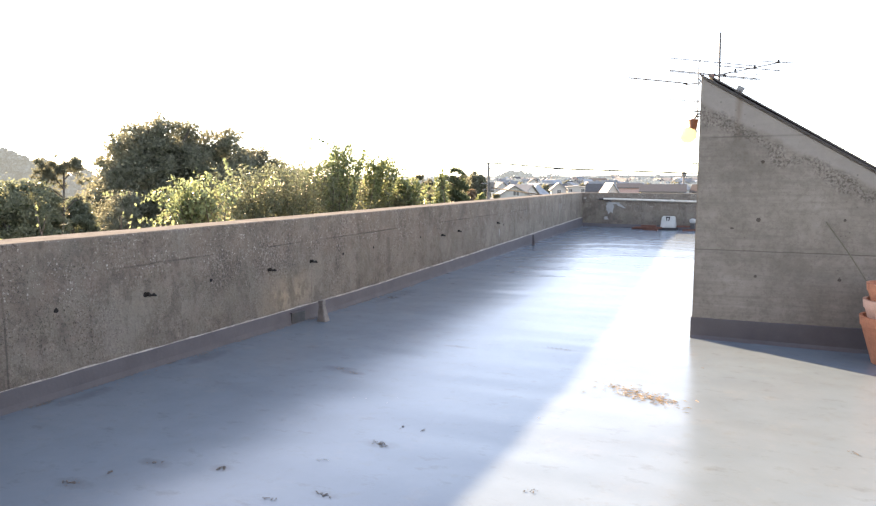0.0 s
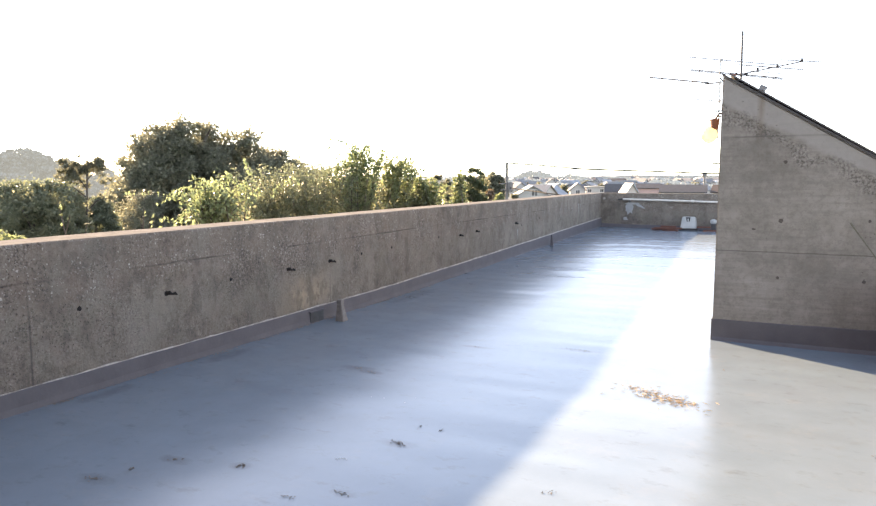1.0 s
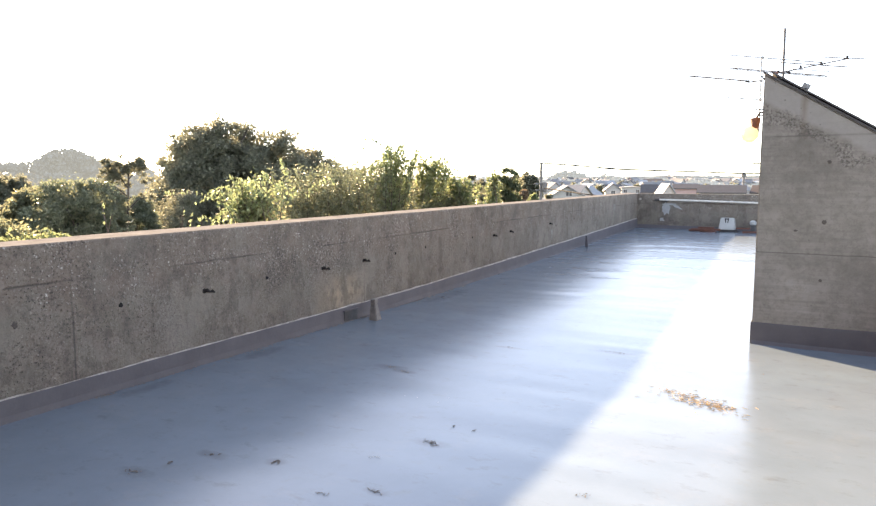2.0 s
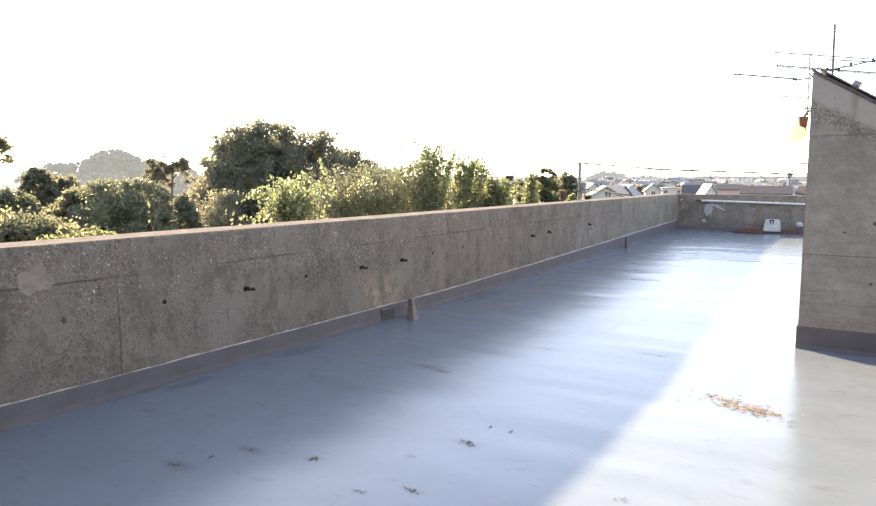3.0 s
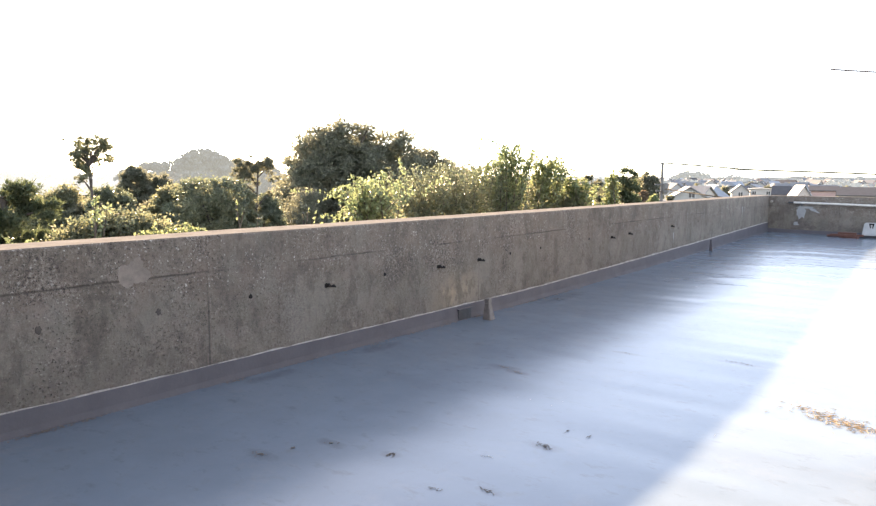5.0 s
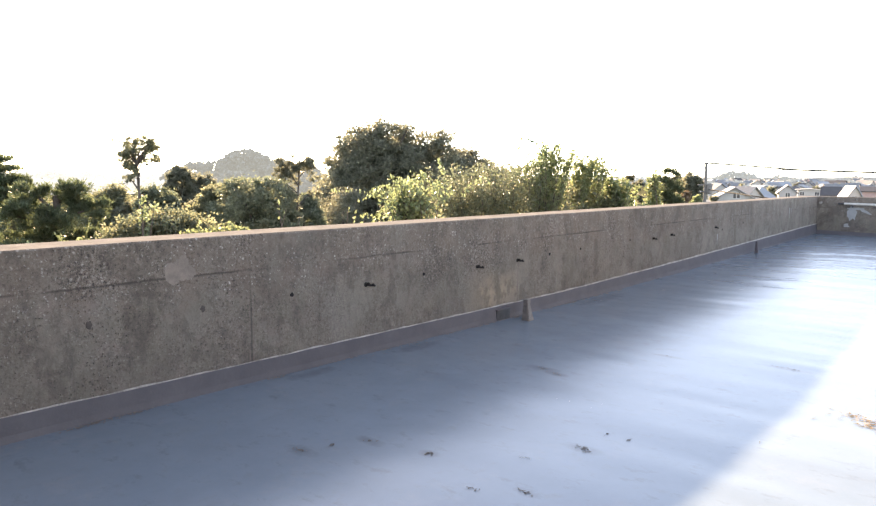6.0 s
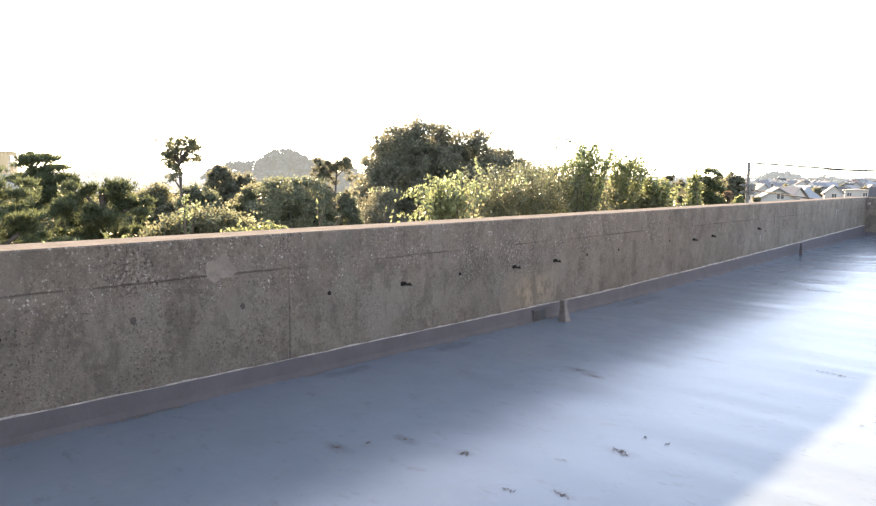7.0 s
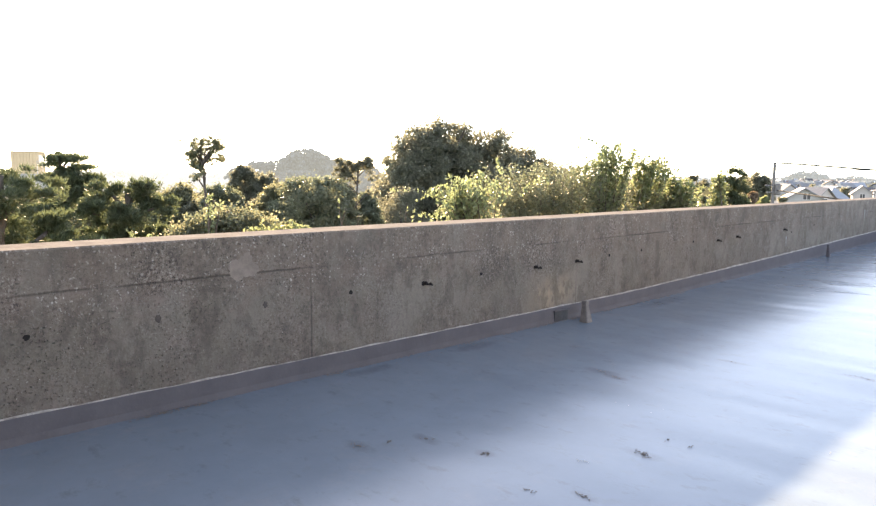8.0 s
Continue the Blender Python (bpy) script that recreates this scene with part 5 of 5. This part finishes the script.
shoots("small light green tree with hanging leaves", p.x, p.y, -0.3,
       tips(((28.1, 21.2, 0.002), (27.7, 21.3, 0.005), (27.2, 21.3, 0.003), (26.7, 21.3, -0.004)), 4, 76, 0.09), L_FRESH, 0.106, 169, 76, 0.20,
       mass=mass(((28.4, 21.3, -0.038, 0.43), (27.6, 21.3, -0.038, 0.43), (28, 21.3, -0.05, 0.57))), mass_count=2940, mass_mat=L_MID)
p = polar(24.75, 16)
shoots("narrow upright light green shrub", p.x, p.y, 0.4,
       tips(((24.6, 16, 0.005), (24.35, 16, 0.009), (24.45, 16, 0.0)), 3, 77, 0.035), L_FRESH, 0.085, 150, 77, 0.10)
p = polar(62.5, 9.5)
shoots("low sunlit shrub with pale green leaves behind the parapet", p.x, p.y, 0.2,
       tips(((66.5, 9.4, -0.058), (65.3, 9.4, -0.050), (64.2, 9.5, -0.040), (63.2, 9.5, -0.043), (62.2, 9.5, -0.047), (61.2, 9.5, -0.055), (67.6, 9.4, -0.075), (60.6, 9.6, -0.068)), 5, 78, 0.10), L_YOLIVE, 0.046, 260, 78, 0.17,
       name="shrub", mass=mass(((66.5, 9.4, -0.09, 0.25), (65, 9.4, -0.085, 0.28), (63.6, 9.5, -0.08, 0.3), (62.2, 9.5, -0.08, 0.3), (61, 9.5, -0.09, 0.3))), mass_count=12000, mass_mat=L_MID)
p = polar(64.6, 9.0)
shoots("single vine shoot with large bright leaves", p.x, p.y, 0.5, tips(((64.9, 9.0, -0.024), (64.6, 9.0, -0.034)), 1, 79, 0.04), L_YG, 0.065, 34, 79, 0.05, name="shrub", r=0.03)
p = polar(59.5, 8.6)
shoots("low bright green shrub just behind the parapet", p.x, p.y, 0.4,
       tips(((62.0, 8.6, -0.074), (61, 8.6, -0.069), (60, 8.6, -0.070), (59, 8.6, -0.066), (58.2, 8.6, -0.064), (57.6, 8.6, -0.068)), 5, 80, 0.06), L_FRESH, 0.06, 90, 80, 0.09, name="shrub",
       mass=mass(((61, 8.6, -0.10, 0.2), (59.6, 8.6, -0.10, 0.2), (58.4, 8.6, -0.095, 0.2))), mass_count=2500)
p = polar(68.6, 9.6)
shoots("low mixed shrub with yellowing leaves behind the parapet", p.x, p.y, 0.2,
       tips(((70.6, 9.6, -0.078), (72.5, 9.5, -0.084), (69, 9.6, -0.083), (74.5, 9.4, -0.086), (67.6, 9.6, -0.082)), 4, 81, 0.07), L_YG, 0.07, 60, 81, 0.10, name="shrub")
for b, d, s, seed, m in ((55.0, 7.8, -0.032, 82, L_YG), (49.3, 8.0, -0.040, 83, L_YG), (48.6, 8.2, -0.034, 84, L_FRESH), (53.2, 8.0, -0.056, 85, L_YOLIVE), (45.9, 8.5, -0.052, 86, L_MID)):
    p = polar(b, d, s)
    shoots("thin leafy twig reaching over the parapet top", p.x, p.y, 0.3, [p, p + Vector((0.05, 0.08, -0.12))], m, 0.055, 16, seed, 0.05, name="shrub", r=0.02)
for b, d, s, seed in ((33.45, 21.5, 0.066, 87), (35.9, 21.5, 0.040, 88), (34.3, 21.5, 0.037, 89)):
    p = polar(b, d, s)
    shoots("thin bare twig with a few leaves at its tip", p.x, p.y, p.z - 1.2, [p], L_RUST, 0.07, 7, seed, 0.04, name="shrub", r=0.015)

# ------------------------------------------------------------------ houses
def house(name, label, bearing, dist, width, depth, eave, ridge, wall, roof, turn=0.0, hip=0.0, windows=((0.0, 0.5),), category="house", over=0.4):
    """A two-storey house: eave and ridge are rises over the eye per metre of distance."""
    c = polar(bearing, dist)
    ze, zr = 1.7 + eave * dist, 1.7 + ridge * dist
    ob = thing(name, label, category)
    m = Matrix.Translation((c.x, c.y, 0)) @ pose(0, 0, 0, 0, 0, bearing + turn)
    bm = box(bmesh.new(), -width / 2, width / 2, -depth / 2, depth / 2, GROUND_Z - 0.1, ze)
    if not hip:
        for y in (-depth / 2, depth / 2):
            bm.faces.new([bm.verts.new(q) for q in ((-width / 2, y, ze), (width / 2, y, ze), (0, y, zr - 0.05))])
    bm.transform(m)
    part("wall", bm, wall, ob)
    o, t = over, 0.14
    drop = (zr - ze) * o / (width / 2)
    bm = bmesh.new()
    for lift in (0, t):
        ys = depth / 2 + o
        a = [bm.verts.new(q) for q in ((-width / 2 - o, -ys, ze - drop + lift), (width / 2 + o, -ys, ze - drop + lift), (width / 2 + o, ys, ze - drop + lift), (-width / 2 - o, ys, ze - drop + lift))]
        r0, r1 = (bm.verts.new((0, -ys + hip, zr + lift)), bm.verts.new((0, ys - hip, zr + lift)))
        for f in ((a[0], r0, r1, a[3]), (a[1], a[2], r1, r0), (a[0], a[1], r0), (a[2], a[3], r1)):
            if hip or len(f) == 4:
                bm.faces.new(f)
        if lift:
            low = list(bm.verts)[:6]
            top = list(bm.verts)[6:]
            for i, j in ((0, 1), (1, 2), (2, 3), (3, 0)) if hip else ((1, 2), (3, 0), (0, 4), (4, 1), (2, 5), (5, 3)):
                bm.faces.new((low[i], low[j], top[j], top[i]))
    bm.transform(m)
    part("roof", bm, roof, ob)
    for fx, drop_z in windows:
        wz = ze - drop_z
        bm = box(bmesh.new(), fx - 0.42, fx + 0.42, -depth / 2 - 0.05, -depth / 2 + 0.02, wz - 0.42, wz + 0.42)
        bm.transform(m)
        w = part("window", bm, M_FRAME, ob)
        for sx in (-0.2, 0.2):
            bm = box(bmesh.new(), fx + sx - 0.17, fx + sx + 0.17, -depth / 2 - 0.056, -depth / 2 - 0.04, wz - 0.36, wz + 0.36)
            bm.transform(m)
            part("pane", bm, M_PANE, w)
    return ob


house("house", "white gabled house with one small window", 18.65, 95, 4.0, 8, -0.0252, -0.0125, M_PLASTER, M_ROOF_GREY, 4, windows=((0.2, -0.35),))
house("house", "house with a grey tiled roof", 17.8, 122, 4.5, 3.2, -0.0235, -0.0115, M_PLASTER, M_ROOF_GREY, 60)
house("house", "house with a pale blue hipped roof", 16.7, 140, 3.4, 4, -0.0232, -0.0110, M_PLASTER, M_ROOF_BLUE, 25, 2.2)
house("house", "white gabled house with a grey roof", 14.95, 150, 3.0, 7, -0.0170, -0.0086, M_PLASTER, M_ROOF_GREY, 3)
house("house", "long low white building with a flat roof", 13.5, 170, 4.4, 6, -0.0140, -0.0130, M_PLASTER, M_PLASTER, 2, windows=((-1.4, 0.8), (1.4, 0.8)), category="building")
house("house", "house with a dark slate roof", 12.1, 130, 4.0, 2.2, -0.0195, -0.0105, M_PLASTER, M_ROOF_DARK, 88)
house("house", "house with a pale sunlit gable roof", 10.9, 125, 2.0, 2.2, -0.0200, -0.0090, M_PLASTER, M_ROOF_BLUE, 28)
house("house", "pink house with a dark roof", 9.4, 145, 4.0, 4.0, -0.0145, -0.0098, M_PINK, M_ROOF_DARK, 90)
house("house", "house with a long dark roof", 6.8, 115, 5.0, 6.2, -0.0195, -0.0112, M_PLASTER, M_ROOF_DARK, 88)
house("house", "house with a brown roof", 2.8, 118, 5.0, 7, -0.0195, -0.0112, M_PLASTER, M_ROOF_BROWN, 84)

hut = thing("rooftop_hut", "cream hut with upright panel siding on a rooftop behind pines", "hut")
c = polar(76.8, 80)
hm = Matrix.Translation((c.x, c.y, 0)) @ pose(0, 0, 0, 0, 0, 76.8 - 20)
for name, (x0, x1, y0, y1, z0, z1), mat, label in (
        ("wall", (-1.15, 1.15, -1.15, 1.15, 1.55, 3.62), M_CREAM, ""), ("roof", (-1.25, 1.25, -1.25, 1.25, 3.62, 3.72), M_CREAM, "thin flat roof"),
        ("storey_below", (-3.4, 2.2, -1.6, 4.0, GROUND_Z - 0.1, 1.4), M_PLASTER, "pale storeys of the building"), ("slab", (-3.5, 1.5, -1.7, 4.1, 1.4, 1.55), M_PLASTER, "roof slab"),
        ("window", (1.14, 1.19, -0.7, 0.7, 2.35, 3.35), M_FRAME, "white window frame"), ("rail", (1.30, 1.34, -1.6, 1.4, 2.75, 2.80), M_FRAME, "white rail")):
    bm = box(bmesh.new(), x0, x1, y0, y1, z0, z1, 0.01)
    bm.transform(hm)
    made = part(name, bm, mat, hut, label)
    if name == "window":
        for y0 in (-0.62, 0.06):
            bm = box(bmesh.new(), 1.18, 1.20, y0, y0 + 0.56, 2.45, 3.25)
            bm.transform(hm)
            part("pane", bm, M_PANE, made)
for k in range(8):
    bm = box(bmesh.new(), -1.13 + k * 0.285, -1.13 + k * 0.285 + 0.255, -1.20, -1.14, 1.57, 3.615, 0.008)
    bm.transform(hm)
    part("siding_panel", bm, M_CREAM, hut)
for y in (-1.55, -0.1, 1.35):
    bm = box(bmesh.new(), 1.30, 1.34, y - 0.02, y + 0.02, 1.55, 2.76)
    bm.transform(hm)
    part("rail_post", bm, M_FRAME, hut)
rh = random.Random(17)
for k, (wall, roof) in enumerate(((M_PLASTER, M_ROOF_GREY), (M_PLASTER, M_ROOF_BLUE), (M_PLASTER, M_ROOF_GREY), (M_PLASTER, M_ROOF_DARK), (M_PINK, M_ROOF_GREY))):
    for _ in range(44):
        b, d = rh.uniform(-2, 21.5), 185 + 480 * rh.random() ** 1.2
        ze = rh.uniform(-2.3, -0.7) + 0.0024 * (d - 185)
        e = (ze - 1.7) / d
        house("house", "distant town house among other roofs", b, d, rh.uniform(3.0, 6), rh.uniform(4, 7), e, e + rh.uniform(1.0, 1.9) / d, wall, roof, rh.uniform(-75, 75), windows=((-1.0, 0.9), (1.0, 0.9)))
for b, d, w, h in ((12.9, 620, 22, 0.0006), (9.2, 680, 30, 0.0018), (15.6, 640, 20, 0.0002), (6.3, 600, 20, 0.002), (11.0, 720, 16, 0.0025), (4.0, 650, 24, 0.0025)):
    house("apartment_building", "pale distant apartment block with a flat roof", b, d, w, 12, h - 0.0008, h, M_PLASTER, M_PLASTER, 20 * math.sin(b), windows=tuple((x * 3.4 - w / 2 + 2, 2 + 3 * f) for x in range(int(w / 3.4)) for f in range(2)), category="building")

tower = thing("water_tower", "distant water tower with a round tank", "tower")
c = polar(5.3, 160)
zt = 1.7 + 0.008 * 160
part("tank", turned(bmesh.new(), [(0.3, zt - 1.2), (0.5, zt - 1.1), (0.5, zt - 0.4), (0.2, zt - 0.2)], 14, (c.x, c.y, 0)), M_POLE, tower)
part("shaft", tube(bmesh.new(), [(c.x, c.y, GROUND_Z), (c.x, c.y, zt - 1.15)], 0.2, 10), M_POLE, tower)

# utility pole and wires
pole = thing("utility_pole", "concrete utility pole with a crossarm and cables", "utility pole")
pb = polar(20.62, 45)
zt = 1.7 + 0.021 * 45
part("post", tube(bmesh.new(), [(pb.x, pb.y, GROUND_Z), (pb.x, pb.y, zt)], [0.15, 0.085], 10), M_POLE, pole)
for z, w in ((zt - 1.35, 0.55), (zt - 1.75, 0.45)):
    bm = box(bmesh.new(), -w, w, -0.05, 0.05, z - 0.04, z + 0.04, 0.01)
    bm.transform(Matrix.Translation((pb.x, pb.y, 0)) @ pose(0, 0, 0, 0, 0, 60))
    part("crossarm", bm, M_STEEL, pole)
part("transformer", turned(bmesh.new(), [(0.1, zt - 1.9), (0.17, zt - 1.85), (0.17, zt - 1.3), (0.08, zt - 1.25)], 12, (pb.x + 0.25, pb.y, 0)), M_POLE, pole)


def cable(places, r, label):
    ob = thing("overhead_cable", label, "cable", "overhead cables")
    pts = [polar(*q) for q in places]
    part("wire", tube(bmesh.new(), pts, r, 5), M_CABLE, ob)


WIRE = "thin black overhead wire strung from the utility pole"
cable(((20.61, 45, 0.0202), (18.64, 44, 0.0177), (14.37, 43, 0.0114), (7.96, 43, 0.0074), (5.18, 44, 0.0052), (-2, 47, 0.006)), (0.046, 0.046, 0.042, 0.030, 0.028, 0.028), WIRE)
cable(((20.61, 45, 0.012), (16.5, 45, 0.0122), (13.2, 45, 0.0098), (7.96, 45, 0.0066), (5.18, 46, 0.0044), (-2, 49, 0.005)), 0.022, WIRE)
cable(((20.5, 45, -0.0150), (18.6, 42, -0.0195), (17.1, 40, -0.0233), (14.0, 38, -0.031)), 0.035, "thick black cable bundle running down from the pole")
cable(((20.62, 45, 0.020), (23.5, 44, 0.0155), (28.0, 43, 0.003), (32, 43, -0.006)), 0.034, WIRE)
cable(((76.6, 79, 0.0315), (78.6, 78, 0.037), (84, 76, 0.041)), 0.05, "overhead wire leading to the cream hut")
cable(((77.9, 79, 0.0283), (78.7, 79, 0.0285), (84, 76, 0.031)), 0.05, "overhead wire leading to the cream hut")

# ------------------------------------------------------------------ far distance
def far_woods(name, specs, mat, count, leaf, seed, label):
    rng = np.random.default_rng(seed)
    clumps = []
    for b, d, s0, s1, w in specs:
        for _ in range(90):
            f = rng.random() ** 0.5
            u = rng.uniform(-1, 1)
            h = math.sqrt(1 - 0.96 * u * u)
            q = polar(b + math.degrees(u * w / d), d + rng.normal() * 6, s0 + (s1 - s0) * h * (0.25 + 0.75 * f) - w * 0.10 / d)
            clumps.append((q.x, q.y, q.z, w * 0.11))
    at, way = clump_leaves(rng, clumps, count, 0.9)
    me = leaf_mesh(name, at, way, leaf, leaf * 0.8, rng)
    return tagged(part(name, me, mat), label, "woods", kind="stuff")


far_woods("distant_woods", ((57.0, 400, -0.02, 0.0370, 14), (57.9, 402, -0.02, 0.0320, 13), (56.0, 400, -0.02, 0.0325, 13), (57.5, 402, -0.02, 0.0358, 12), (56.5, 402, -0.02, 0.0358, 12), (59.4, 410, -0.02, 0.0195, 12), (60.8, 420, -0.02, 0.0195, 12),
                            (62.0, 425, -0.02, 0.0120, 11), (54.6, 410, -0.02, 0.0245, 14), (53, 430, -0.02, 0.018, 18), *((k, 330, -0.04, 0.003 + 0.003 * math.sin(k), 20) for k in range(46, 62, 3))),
          D_HILL, 260000, 1.15, 91, "grey-green woods far off, haze painted in and glowing")
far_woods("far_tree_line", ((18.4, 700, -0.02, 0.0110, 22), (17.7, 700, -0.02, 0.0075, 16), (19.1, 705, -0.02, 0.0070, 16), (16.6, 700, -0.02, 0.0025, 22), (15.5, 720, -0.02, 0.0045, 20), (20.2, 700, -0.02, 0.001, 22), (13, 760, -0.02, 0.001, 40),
                            (10.7, 740, -0.02, 0.0045, 18), (9.5, 760, -0.02, 0.002, 40), (7.2, 760, -0.02, 0.004, 18), (24, 700, -0.02, 0.0, 50), (3, 760, -0.02, 0.001, 60)), D_TREES, 60000, 2.6, 92, "line of far trees with pale, glowing painted-in haze")
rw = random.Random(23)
far_woods("town_trees", tuple((rw.uniform(-1, 21), d, -8.0 / d, rw.uniform(-3.6, -0.4) / d + 0.000009 * (d - 240), rw.uniform(5, 11)) for d in (rw.uniform(190, 640) for _ in range(80))), D_TREES, 110000, 1.1, 94, "trees between the roofs of the town, haze painted in")
# Added: pale glowing clumps hide the ground and stand in for white haze.
far_woods("white_haze_clumps", tuple((b, 720, -0.06, 0.006 + 0.002 * math.sin(b * 1.7), 46) for b in range(62, 96, 3)) + tuple((k, 330, -0.05, -0.006, 24) for k in range(62, 96, 3)), D_FAR, 60000, 3.5, 93, "added pale glowing clumps that stand in for white haze")
# ridge strip whose pale glow is the haze put into its material
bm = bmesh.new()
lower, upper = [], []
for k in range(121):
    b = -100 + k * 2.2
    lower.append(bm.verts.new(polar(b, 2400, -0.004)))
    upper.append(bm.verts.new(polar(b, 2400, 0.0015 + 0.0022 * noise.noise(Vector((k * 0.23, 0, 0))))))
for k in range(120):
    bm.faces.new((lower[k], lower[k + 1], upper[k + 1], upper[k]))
tagged(part("backdrop", bm, D_FAR), "far ridge, its bright haze painted pale and glowing", "distance", kind="structure")
